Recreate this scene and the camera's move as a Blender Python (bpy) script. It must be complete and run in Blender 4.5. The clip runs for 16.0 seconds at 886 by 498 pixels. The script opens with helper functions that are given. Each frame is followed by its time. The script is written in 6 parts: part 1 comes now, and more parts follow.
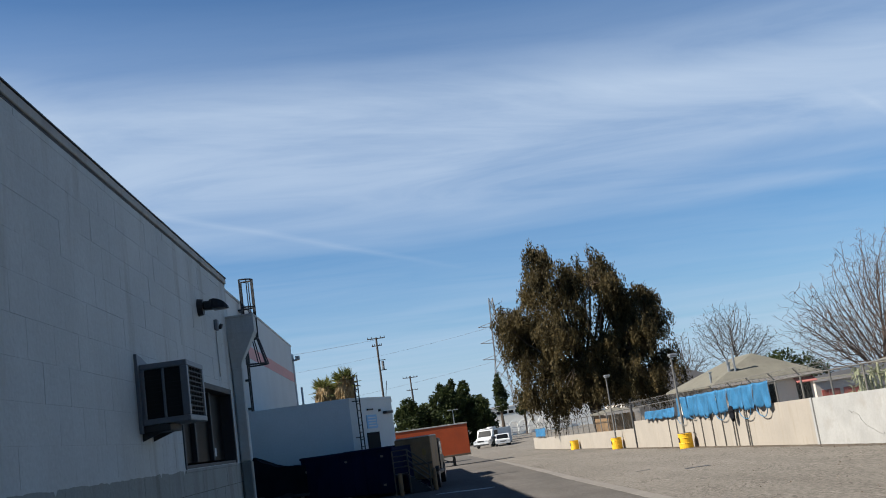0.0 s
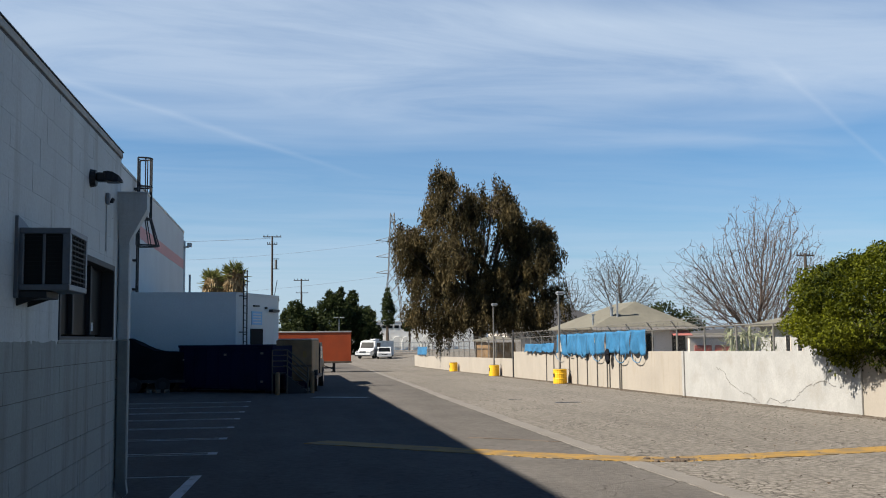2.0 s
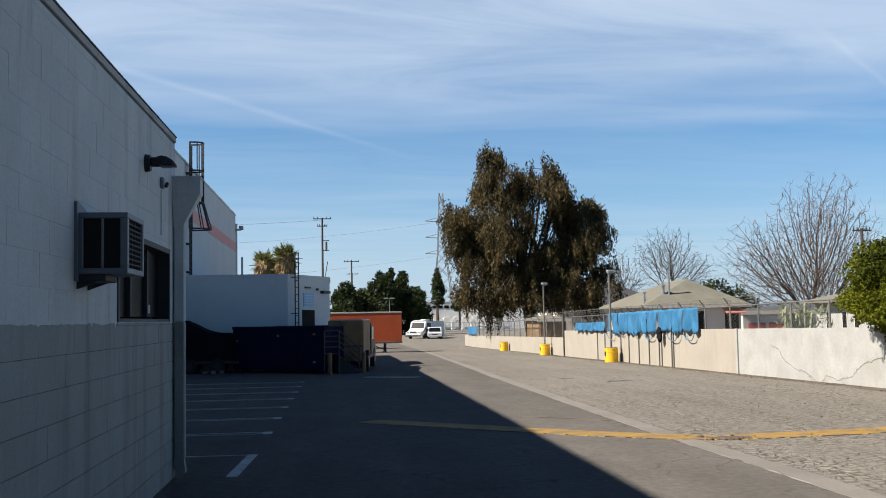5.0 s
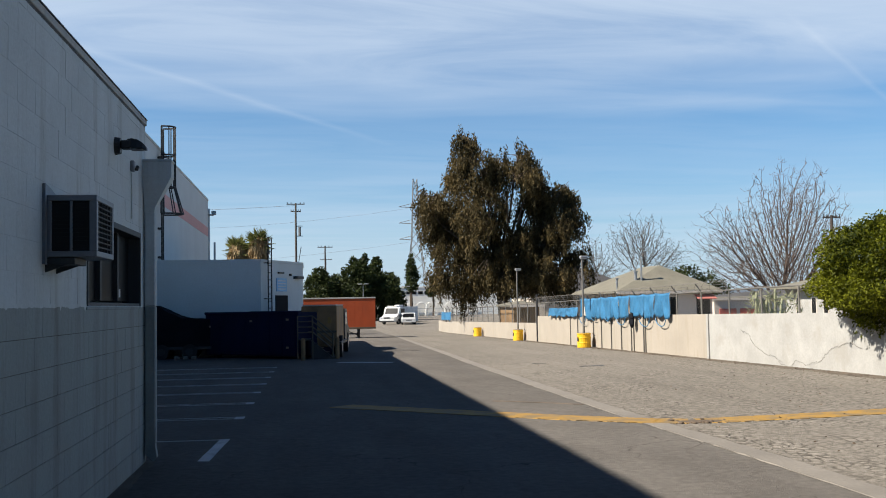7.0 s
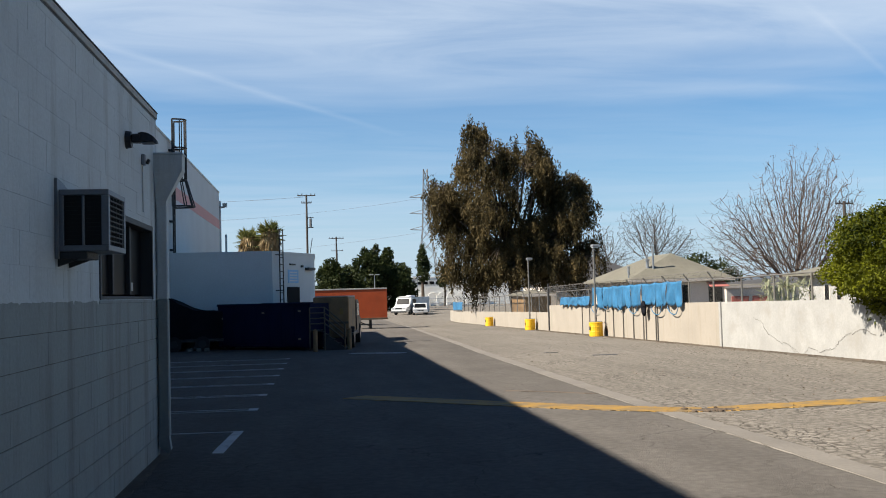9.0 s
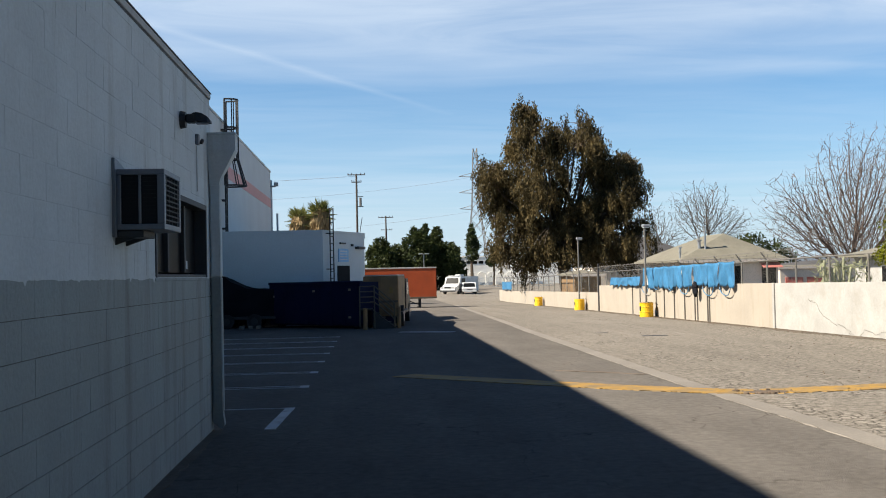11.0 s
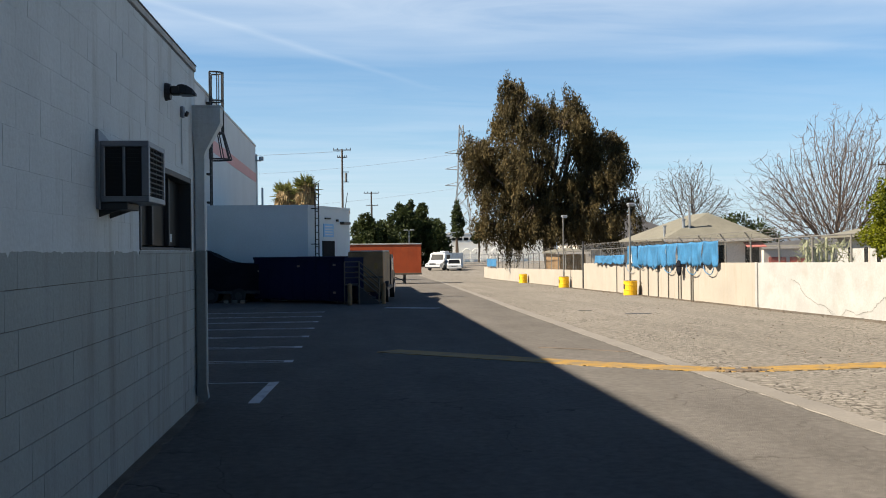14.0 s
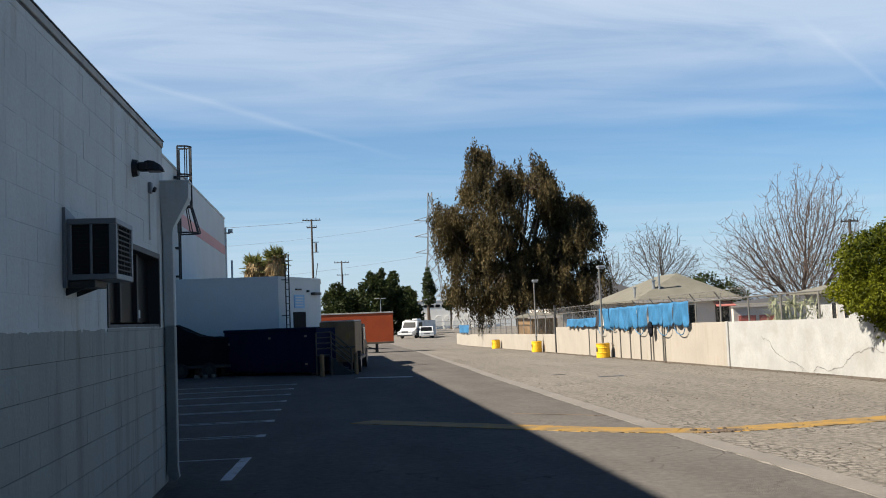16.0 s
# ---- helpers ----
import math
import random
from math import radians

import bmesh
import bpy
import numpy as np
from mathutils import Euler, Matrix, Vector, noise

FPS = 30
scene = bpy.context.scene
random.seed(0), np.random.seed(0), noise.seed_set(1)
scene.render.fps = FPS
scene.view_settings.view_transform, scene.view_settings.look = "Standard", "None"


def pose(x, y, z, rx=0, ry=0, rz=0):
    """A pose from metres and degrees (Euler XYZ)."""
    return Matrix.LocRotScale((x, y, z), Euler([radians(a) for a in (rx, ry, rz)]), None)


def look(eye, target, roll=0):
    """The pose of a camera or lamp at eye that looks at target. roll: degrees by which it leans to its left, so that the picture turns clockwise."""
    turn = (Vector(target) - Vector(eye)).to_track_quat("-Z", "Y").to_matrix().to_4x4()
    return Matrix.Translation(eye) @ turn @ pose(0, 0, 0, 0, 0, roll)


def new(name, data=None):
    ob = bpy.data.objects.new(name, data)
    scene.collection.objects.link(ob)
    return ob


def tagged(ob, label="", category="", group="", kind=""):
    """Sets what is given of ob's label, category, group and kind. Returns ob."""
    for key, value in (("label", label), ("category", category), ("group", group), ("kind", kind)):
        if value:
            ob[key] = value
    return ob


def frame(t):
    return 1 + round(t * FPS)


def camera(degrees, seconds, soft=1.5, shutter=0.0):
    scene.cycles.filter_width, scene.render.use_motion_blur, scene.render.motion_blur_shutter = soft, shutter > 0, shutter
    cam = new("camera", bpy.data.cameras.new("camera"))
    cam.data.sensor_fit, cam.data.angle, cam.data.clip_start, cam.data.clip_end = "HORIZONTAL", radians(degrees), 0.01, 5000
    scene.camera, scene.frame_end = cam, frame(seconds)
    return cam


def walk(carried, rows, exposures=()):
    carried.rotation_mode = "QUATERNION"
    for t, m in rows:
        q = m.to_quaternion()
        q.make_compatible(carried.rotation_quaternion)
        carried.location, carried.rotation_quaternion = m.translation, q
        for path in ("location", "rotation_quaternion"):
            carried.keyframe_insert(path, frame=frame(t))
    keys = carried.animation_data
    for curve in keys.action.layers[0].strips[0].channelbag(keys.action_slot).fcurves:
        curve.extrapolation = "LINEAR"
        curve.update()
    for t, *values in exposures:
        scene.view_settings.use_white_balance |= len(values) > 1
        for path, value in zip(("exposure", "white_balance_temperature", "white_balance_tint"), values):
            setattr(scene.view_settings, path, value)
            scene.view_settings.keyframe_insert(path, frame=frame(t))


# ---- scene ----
import collections

# ---------------- camera ----------------
cam = camera(48.0, 16.0, soft=1.0)
PATH = [
    (0.0, 0.002, -0.002, 1.656, 100.51, 7.98, -2.40),
    (0.5, -0.013, 0.001, 1.663, 100.90, 7.01, -2.28),
    (0.7, -0.005, -0.019, 1.660, 101.14, 7.18, -2.57),
    (0.9, 0.003, -0.038, 1.658, 101.72, 4.05, -5.81),
    (1.0, 0.007, -0.048, 1.656, 101.55, 3.13, -7.78),
    (1.2, 0.006, -0.015, 1.651, 97.97, 1.26, -8.35),
    (1.5, 0.004, 0.033, 1.643, 95.12, 0.80, -8.26),
    (2.0, 0.016, 0.022, 1.642, 95.13, 0.59, -9.05),
    (2.5, 0.012, 0.028, 1.643, 94.60, 0.79, -7.48),
    (3.0, 0.005, 0.004, 1.643, 94.86, 0.65, -6.29),
    (3.5, 0.002, 0.000, 1.645, 94.95, 0.92, -6.02),
    (4.0, -0.004, 0.002, 1.641, 94.80, 0.79, -5.84),
    (4.2, -0.003, 0.003, 1.640, 94.66, 1.00, -5.68),
    (6.3, 0.009, 0.018, 1.636, 93.28, 0.87, -7.48),
    (6.5, 0.010, 0.020, 1.636, 93.26, 0.87, -7.62),
    (7.0, 0.015, 0.003, 1.623, 93.18, 1.04, -7.68),
    (7.5, 0.009, 0.012, 1.630, 92.94, 0.93, -7.58),
    (8.0, 0.016, 0.009, 1.629, 92.90, 1.64, -7.39),
    (8.5, 0.014, 0.009, 1.627, 92.84, 1.43, -7.15),
    (9.0, 0.013, 0.016, 1.629, 92.62, 1.55, -7.02),
    (9.2, 0.012, 0.015, 1.629, 91.39, 1.67, -5.96),
    (11.3, 0.002, 0.001, 1.632, 91.54, 1.27, -4.01),
    (11.5, 0.001, 0.000, 1.633, 91.59, 1.26, -3.86),
    (12.0, -0.009, 0.006, 1.636, 91.19, 1.02, -3.67),
    (12.5, 0.000, 0.000, 1.630, 90.80, 1.00, -3.52),
    (13.0, -0.004, 0.020, 1.633, 91.20, 0.66, -3.17),
    (13.5, 0.002, 0.013, 1.629, 90.60, 0.52, -3.85),
    (14.0, 0.001, 0.003, 1.625, 90.13, 0.66, -5.06),
    (14.5, 0.009, -0.019, 1.624, 90.43, 0.87, -6.12),
    (15.0, 0.014, -0.006, 1.625, 91.65, 1.37, -8.27),
    (15.5, 0.011, 0.020, 1.640, 94.28, 1.26, -7.95),
    (16.0, 0.005, -0.002, 1.637, 93.95, 2.27, -6.67),
]
walk(cam, [(t, pose(x, y, z, a, b, c)) for t, x, y, z, a, b, c in PATH],
     exposures=[(0.0, 0.97, 6250, 10), (1.0, 0.97, 6200, 10), (1.5, 1.0, 6450, 10), (2.0, 1.05, 6450, 10), (4.0, 1.12, 6450, 10), (7.0, 1.17, 6550, 10), (9.0, 1.19, 6600, 10), (11.5, 1.4, 6850, 10), (12.5, 1.42, 6900, 10), (14.5, 1.38, 6950, 10), (15.5, 1.2, 6650, 10), (16.0, 1.18, 6600, 10)])

# ---------------- light ----------------
SUN_SIDE = 0.15                 # how far the shadows lean ahead for each metre to the right
SUN_REACH = 1.064                # metres of shadow to the right for each metre of height
sun_el = math.atan(1 / (SUN_REACH * math.hypot(1, SUN_SIDE)))
sun_data = bpy.data.lights.new("sun", "SUN")
sun_data.energy, sun_data.angle, sun_data.color = 5.0, radians(0.55), (1.0, 0.92, 0.79)
sun = new("sun", sun_data)
sun.matrix_world = look((-SUN_REACH * 60, -SUN_SIDE * SUN_REACH * 60, 60), (0, 0, 0))


def build_world():
    world = bpy.data.worlds.new("sky")
    scene.world = world
    world.use_nodes = True
    nt = world.node_tree
    nt.nodes.clear()
    N, L = nt.nodes.new, nt.links.new

    def math_node(op, a, b=None, c=None, clamp=False):
        n = N("ShaderNodeMath")
        n.operation, n.use_clamp = op, clamp
        for i, v in enumerate((a, b, c)):
            if v is None:
                continue
            if isinstance(v, (int, float)):
                n.inputs[i].default_value = v
            else:
                L(v, n.inputs[i])
        return n.outputs[0]

    def ramp(fac, stops):
        n = N("ShaderNodeValToRGB")
        while len(n.color_ramp.elements) < len(stops):
            n.color_ramp.elements.new(0.5)
        for e, (p, v) in zip(n.color_ramp.elements, stops):
            e.position, e.color = p, (v, v, v, 1)
        L(fac, n.inputs[0])
        return n.outputs[0]

    sky = N("ShaderNodeTexSky")
    sky.sky_type, sky.sun_disc = "NISHITA", False
    sky.sun_elevation, sky.sun_rotation = sun_el, math.atan2(-1, -SUN_SIDE)
    sky.air_density, sky.dust_density, sky.ozone_density, sky.altitude = 1.0, 0.6, 2.2, 50
    geo = N("ShaderNodeTexCoord")
    sep = N("ShaderNodeSeparateXYZ")
    L(geo.outputs["Generated"], sep.inputs[0])
    x, y, z = sep.outputs
    up = math_node("MAXIMUM", z, 0.02)
    px, py = math_node("DIVIDE", x, up), math_node("DIVIDE", y, up)

    def streaks(sx, sy, scale, detail, rough, dist, off=0.0, turn=0.0):
        m = N("ShaderNodeCombineXYZ")
        ax = math_node("ADD", math_node("MULTIPLY", px, math.cos(turn)), math_node("MULTIPLY", py, math.sin(turn)))
        ay = math_node("SUBTRACT", math_node("MULTIPLY", py, math.cos(turn)), math_node("MULTIPLY", px, math.sin(turn)))
        L(math_node("MULTIPLY", ax, sx), m.inputs[0])
        L(math_node("MULTIPLY", ay, sy), m.inputs[1])
        m.inputs[2].default_value = off
        n = N("ShaderNodeTexNoise")
        n.inputs["Scale"].default_value, n.inputs["Detail"].default_value = scale, detail
        n.inputs["Roughness"].default_value, n.inputs["Distortion"].default_value = rough, dist
        L(m.outputs[0], n.inputs["Vector"])
        return n.outputs["Fac"]

    broad = streaks(0.5, 1.0, 0.9, 3, 0.5, 0.3, 3.1, 0.1)
    fine = streaks(0.62, 1.25, 1.1, 7, 0.60, 0.9, 7.7, 0.12)
    # the cirrus sheet lies in one belt of the sky, ragged at its borders
    height = math_node("ADD", z, math_node("MULTIPLY", math_node("SUBTRACT", broad, 0.5), 0.09))
    height = math_node("SUBTRACT", height, math_node("MULTIPLY", x, -0.03))
    belt = ramp(height, [(0.0, 0.97), (0.06, 0.84), (0.13, 0.34), (0.19, 0.16), (0.24, 0.80), (0.31, 0.95), (0.37, 0.30), (0.43, 0.08), (0.60, 0.05)])
    wisps = ramp(fine, [(0.28, 0.50), (0.50, 0.80), (0.72, 1.0)])
    calm = math_node("MULTIPLY_ADD", z, 1 / 0.10, -0.6, clamp=True)
    wisps = math_node("ADD", math_node("MULTIPLY", wisps, calm), math_node("MULTIPLY", math_node("SUBTRACT", 1.0, calm), 0.72))
    cloud = math_node("MULTIPLY", belt, wisps, clamp=True)
    cloud = math_node("MULTIPLY", cloud, math_node("MULTIPLY_ADD", y, 1.3, 0.35, clamp=True))

    def trail(a, b, width, strength, lo, hi, grow):
        """A thin vapour trail along the great circle from a to b, between two heights."""
        n = Vector(a).cross(Vector(b)).normalized()
        d = math_node("ADD", math_node("ADD", math_node("MULTIPLY", x, n.x), math_node("MULTIPLY", y, n.y)), math_node("MULTIPLY", z, n.z))
        wob = math_node("MULTIPLY", math_node("SUBTRACT", fine, 0.5), width * 0.9)
        d = math_node("ABSOLUTE", math_node("ADD", d, wob))
        w = math_node("ADD", math_node("MULTIPLY", math_node("SUBTRACT", z, lo), grow), width * 0.45)
        core = math_node("SUBTRACT", 1.0, math_node("DIVIDE", d, w), clamp=True)
        fade = math_node("MULTIPLY", math_node("MULTIPLY_ADD", z, 1 / 0.03, -lo / 0.03, clamp=True), math_node("MULTIPLY_ADD", z, -1 / 0.03, hi / 0.03 + 1, clamp=True))
        ahead = math_node("GREATER_THAN", y, 0.3)
        return math_node("MULTIPLY", math_node("MULTIPLY", core, fade), math_node("MULTIPLY", ahead, strength))

    t1 = trail((-0.181, 0.955, 0.237), (0.1, 0.983, 0.154), 0.007, 0.13, 0.155, 0.245, 0.02)
    t2 = trail((0.478, 0.849, 0.228), (0.54, 0.826, 0.16), 0.006, 0.10, 0.13, 0.24, 0.02)
    cloud = math_node("ADD", cloud, math_node("ADD", t1, t2), clamp=True)
    mix = N("ShaderNodeMix")
    mix.data_type = "RGBA"
    L(cloud, mix.inputs["Factor"])
    tint = N("ShaderNodeMix")
    tint.data_type, tint.blend_type = "RGBA", "MULTIPLY"
    tint.inputs["Factor"].default_value = 1.0
    L(sky.outputs[0], tint.inputs["A"])
    tint.inputs["B"].default_value = (0.56, 0.90, 1.15, 1)
    # the clear sky deepens towards the zenith
    climb = math_node("MULTIPLY_ADD", z, 1 / 0.40, -0.40 / 0.40, clamp=True)
    zenith = N("ShaderNodeMix")
    zenith.data_type, zenith.blend_type = "RGBA", "MULTIPLY"
    zenith.inputs["Factor"].default_value = 1.0
    grey = N("ShaderNodeCombineColor")
    for i, fall in enumerate((-0.88, -0.78, -0.66)):
        L(math_node("MULTIPLY_ADD", climb, fall, 1.0), grey.inputs[i])
    L(tint.outputs["Result"], zenith.inputs["A"])
    L(grey.outputs[0], zenith.inputs["B"])
    L(zenith.outputs["Result"], mix.inputs["A"])
    mix.inputs["B"].default_value = (5.5, 6.6, 8.05, 1)
    bg = N("ShaderNodeBackground")
    bg.inputs["Strength"].default_value = 0.05
    L(mix.outputs["Result"], bg.inputs[0])
    out = N("ShaderNodeOutputWorld")
    L(bg.outputs[0], out.inputs[0])


build_world()

# ---------------- materials ----------------


def material(name, base, rough=0.8, metal=0.0, spread=0.12, scale=6.0, grain=60.0, bump=0.15, stain=None, stain_at=0.55, stain_scale=1.2, streak=False, random_tone=0.0, spec=0.4, bump_size=0.02):
    """Colour with variation at two scales, optional stains, fine relief and a tone for each object."""
    m = bpy.data.materials.new(name)
    m.use_nodes = True
    nt = m.node_tree
    bs = nt.nodes["Principled BSDF"]
    bs.inputs["Roughness"].default_value, bs.inputs["Metallic"].default_value = rough, metal
    bs.inputs["Specular IOR Level"].default_value = spec
    N, L = nt.nodes.new, nt.links.new
    tc = N("ShaderNodeTexCoord")
    gpos = N("ShaderNodeNewGeometry")

    def noise_tex(sc, detail=5, rgh=0.6, stretch=None):
        n = N("ShaderNodeTexNoise")
        n.inputs["Scale"].default_value, n.inputs["Detail"].default_value, n.inputs["Roughness"].default_value = sc, detail, rgh
        if stretch:
            mp = N("ShaderNodeMapping")
            mp.inputs["Scale"].default_value = stretch
            L(gpos.outputs["Position"], mp.inputs["Vector"])
            L(mp.outputs[0], n.inputs["Vector"])
        else:
            L(gpos.outputs["Position"], n.inputs["Vector"])
        return n.outputs["Fac"]

    def mixer(kind, fac, a, b):
        n = N("ShaderNodeMix")
        n.data_type, n.blend_type = "RGBA", kind
        for key, v in (("Factor", fac), ("A", a), ("B", b)):
            if isinstance(v, (int, float)):
                n.inputs[key].default_value = v
            elif isinstance(v, tuple):
                n.inputs[key].default_value = (*v, 1)
            else:
                L(v, n.inputs[key])
        return n.outputs["Result"]

    def span(fac, lo, hi, a=0.0, b=1.0):
        n = N("ShaderNodeMapRange")
        for i, v in enumerate((lo, hi, a, b)):
            n.inputs[i + 1].default_value = v
        L(fac, n.inputs[0])
        return n.outputs[0]

    big, small = noise_tex(scale / 6), noise_tex(grain)
    lo, hi = tuple(c * (1 - spread) for c in base), tuple(min(1, c * (1 + spread)) for c in base)
    col = mixer("MIX", span(big, 0.3, 0.7), lo, hi)
    grey = span(small, 0.25, 0.75, 1 - spread * 0.8, 1 + spread * 0.8)
    g = N("ShaderNodeCombineColor")
    for i in range(3):
        L(grey, g.inputs[i])
    col = mixer("MULTIPLY", 1.0, col, g.outputs[0])
    if stain:
        st = noise_tex(stain_scale, 6, 0.65, (3.0, 3.0, 0.35) if streak else None)
        col = mixer("MIX", span(st, stain_at, stain_at + 0.18, 0, 0.75), col, stain)
    if random_tone:
        oi = N("ShaderNodeObjectInfo")
        tone = span(oi.outputs["Random"], 0, 1, 1 - random_tone, 1 + random_tone)
        g2 = N("ShaderNodeCombineColor")
        for i in range(3):
            L(tone, g2.inputs[i])
        col = mixer("MULTIPLY", 1.0, col, g2.outputs[0])
    L(col, bs.inputs["Base Color"])
    if bump:
        b = N("ShaderNodeBump")
        b.inputs["Strength"].default_value, b.inputs["Distance"].default_value = bump, bump_size
        L(small, b.inputs["Height"])
        L(b.outputs[0], bs.inputs["Normal"])
    rr = span(big, 0.3, 0.7, max(0.02, rough - 0.08), min(1, rough + 0.08))
    L(rr, bs.inputs["Roughness"])
    return m


def asphalt_material(name, base, crack, crack_scale, crack_width, warp, patch, grainy):
    """Worn asphalt: aggregate, patches, tyre-polished streaks and a net of cracks."""
    m = bpy.data.materials.new(name)
    m.use_nodes = True
    nt = m.node_tree
    bs = nt.nodes["Principled BSDF"]
    bs.inputs["Roughness"].default_value, bs.inputs["Specular IOR Level"].default_value = 0.95, 0.08
    N, L = nt.nodes.new, nt.links.new
    gpos = N("ShaderNodeNewGeometry")

    def tex(kind, sc, stretch=(1, 1, 1), **kw):
        mp = N("ShaderNodeMapping")
        mp.inputs["Scale"].default_value = stretch
        L(gpos.outputs["Position"], mp.inputs["Vector"])
        n = N(kind)
        n.inputs["Scale"].default_value = sc
        for k, v in kw.items():
            n.inputs[k].default_value = v
        L(mp.outputs[0], n.inputs["Vector"])
        return n

    def span(fac, lo, hi, a, b):
        n = N("ShaderNodeMapRange")
        for i, v in enumerate((lo, hi, a, b)):
            n.inputs[i + 1].default_value = v
        L(fac, n.inputs[0])
        return n.outputs[0]

    def mul(a, b):
        n = N("ShaderNodeMath")
        n.operation = "MULTIPLY"
        L(a, n.inputs[0])
        L(b, n.inputs[1])
        return n.outputs[0]

    grit = tex("ShaderNodeTexNoise", 90, Detail=4.0, Roughness=0.7).outputs["Fac"]
    mid = tex("ShaderNodeTexNoise", 1.1, (1, 0.45, 1), Detail=6.0, Roughness=0.62).outputs["Fac"]
    speck = tex("ShaderNodeTexNoise", 11, (1, 1, 1), Detail=4.0, Roughness=0.65).outputs["Fac"]
    wide = tex("ShaderNodeTexNoise", 0.16, (1, 0.5, 1), Detail=3.0).outputs["Fac"]
    tyre = tex("ShaderNodeTexNoise", 1.0, (1.6, 0.06, 1), Detail=4.0).outputs["Fac"]
    warped = N("ShaderNodeVectorMath")
    warped.operation = "MULTIPLY_ADD"
    wn = tex("ShaderNodeTexNoise", 1.7, Detail=3.0)
    L(wn.outputs["Color"], warped.inputs[0])
    warped.inputs[1].default_value = (warp, warp, 0)
    L(gpos.outputs["Position"], warped.inputs[2])
    v = N("ShaderNodeTexVoronoi")
    v.feature = "DISTANCE_TO_EDGE"
    v.inputs["Scale"].default_value = crack_scale
    L(warped.outputs[0], v.inputs["Vector"])
    line = span(v.outputs["Distance"], 0.0, crack_width, 1.0, 0.0)
    where = span(mid, 0.40, 0.62, 0.12, 1.0)
    crackf = mul(line, where)
    tone = mul(span(speck, 0.32, 0.68, 1 - grainy, 1 + grainy), mul(mul(span(grit, 0.25, 0.75, 0.82, 1.18), span(mid, 0.3, 0.7, 0.86, 1.12)), mul(span(wide, 0.3, 0.7, 1 - patch, 1 + patch), span(tyre, 0.3, 0.7, 0.92, 1.07))))
    g = N("ShaderNodeCombineColor")
    for i in range(3):
        L(tone, g.inputs[i])
    c1 = N("ShaderNodeMix")
    c1.data_type, c1.blend_type = "RGBA", "MULTIPLY"
    c1.inputs["Factor"].default_value, c1.inputs["A"].default_value = 1.0, (*base, 1)
    L(g.outputs[0], c1.inputs["B"])
    c2 = N("ShaderNodeMix")
    c2.data_type = "RGBA"
    L(crackf, c2.inputs["Factor"])
    L(c1.outputs["Result"], c2.inputs["A"])
    c2.inputs["B"].default_value = (*crack, 1)
    L(c2.outputs["Result"], bs.inputs["Base Color"])
    b = N("ShaderNodeBump")
    b.inputs["Strength"].default_value, b.inputs["Distance"].default_value = 0.6, 0.015
    h = N("ShaderNodeMath")
    h.operation = "SUBTRACT"
    L(grit, h.inputs[0])
    L(crackf, h.inputs[1])
    L(h.outputs[0], b.inputs["Height"])
    L(b.outputs[0], bs.inputs["Normal"])
    return m


def leaf_material(name, dark, light, rough=0.6, bias=-0.55):
    m = bpy.data.materials.new(name)
    m.use_nodes = True
    nt = m.node_tree
    bs = nt.nodes["Principled BSDF"]
    bs.inputs["Roughness"].default_value, bs.inputs["Specular IOR Level"].default_value = rough, 0.15
    gp = nt.nodes.new("ShaderNodeNewGeometry")
    n = nt.nodes.new("ShaderNodeTexNoise")
    n.inputs["Scale"].default_value = 0.55
    nt.links.new(gp.outputs["Position"], n.inputs["Vector"])
    add = nt.nodes.new("ShaderNodeMath")
    add.operation = "MULTIPLY_ADD"
    add.inputs[1].default_value = 0.55
    nt.links.new(gp.outputs["Random Per Island"], add.inputs[0])
    half = nt.nodes.new("ShaderNodeMath")
    half.operation = "MULTIPLY_ADD"
    half.inputs[1].default_value, half.inputs[2].default_value = 1.6, bias
    nt.links.new(n.outputs["Fac"], half.inputs[0])
    nt.links.new(half.outputs[0], add.inputs[2])
    r = nt.nodes.new("ShaderNodeMix")
    r.data_type = "RGBA"
    r.clamp_factor = True
    nt.links.new(add.outputs[0], r.inputs["Factor"])
    r.inputs["A"].default_value, r.inputs["B"].default_value = (*dark, 1), (*light, 1)
    nt.links.new(r.outputs["Result"], bs.inputs["Base Color"])
    tr = nt.nodes.new("ShaderNodeBsdfTranslucent")
    nt.links.new(r.outputs["Result"], tr.inputs["Color"])
    mx = nt.nodes.new("ShaderNodeMixShader")
    mx.inputs[0].default_value = 0.25
    nt.links.new(bs.outputs[0], mx.inputs[1])
    nt.links.new(tr.outputs[0], mx.inputs[2])
    nt.links.new(mx.outputs[0], nt.nodes["Material Output"].inputs[0])
    return m


def glass_material(name, tint, rough=0.05):
    m = bpy.data.materials.new(name)
    m.use_nodes = True
    bs = m.node_tree.nodes["Principled BSDF"]
    bs.inputs["Base Color"].default_value = (*tint, 1)
    bs.inputs["Roughness"].default_value, bs.inputs["IOR"].default_value = rough, 1.5
    bs.inputs["Transmission Weight"].default_value = 0.0
    bs.inputs["Specular IOR Level"].default_value = 0.18
    return m


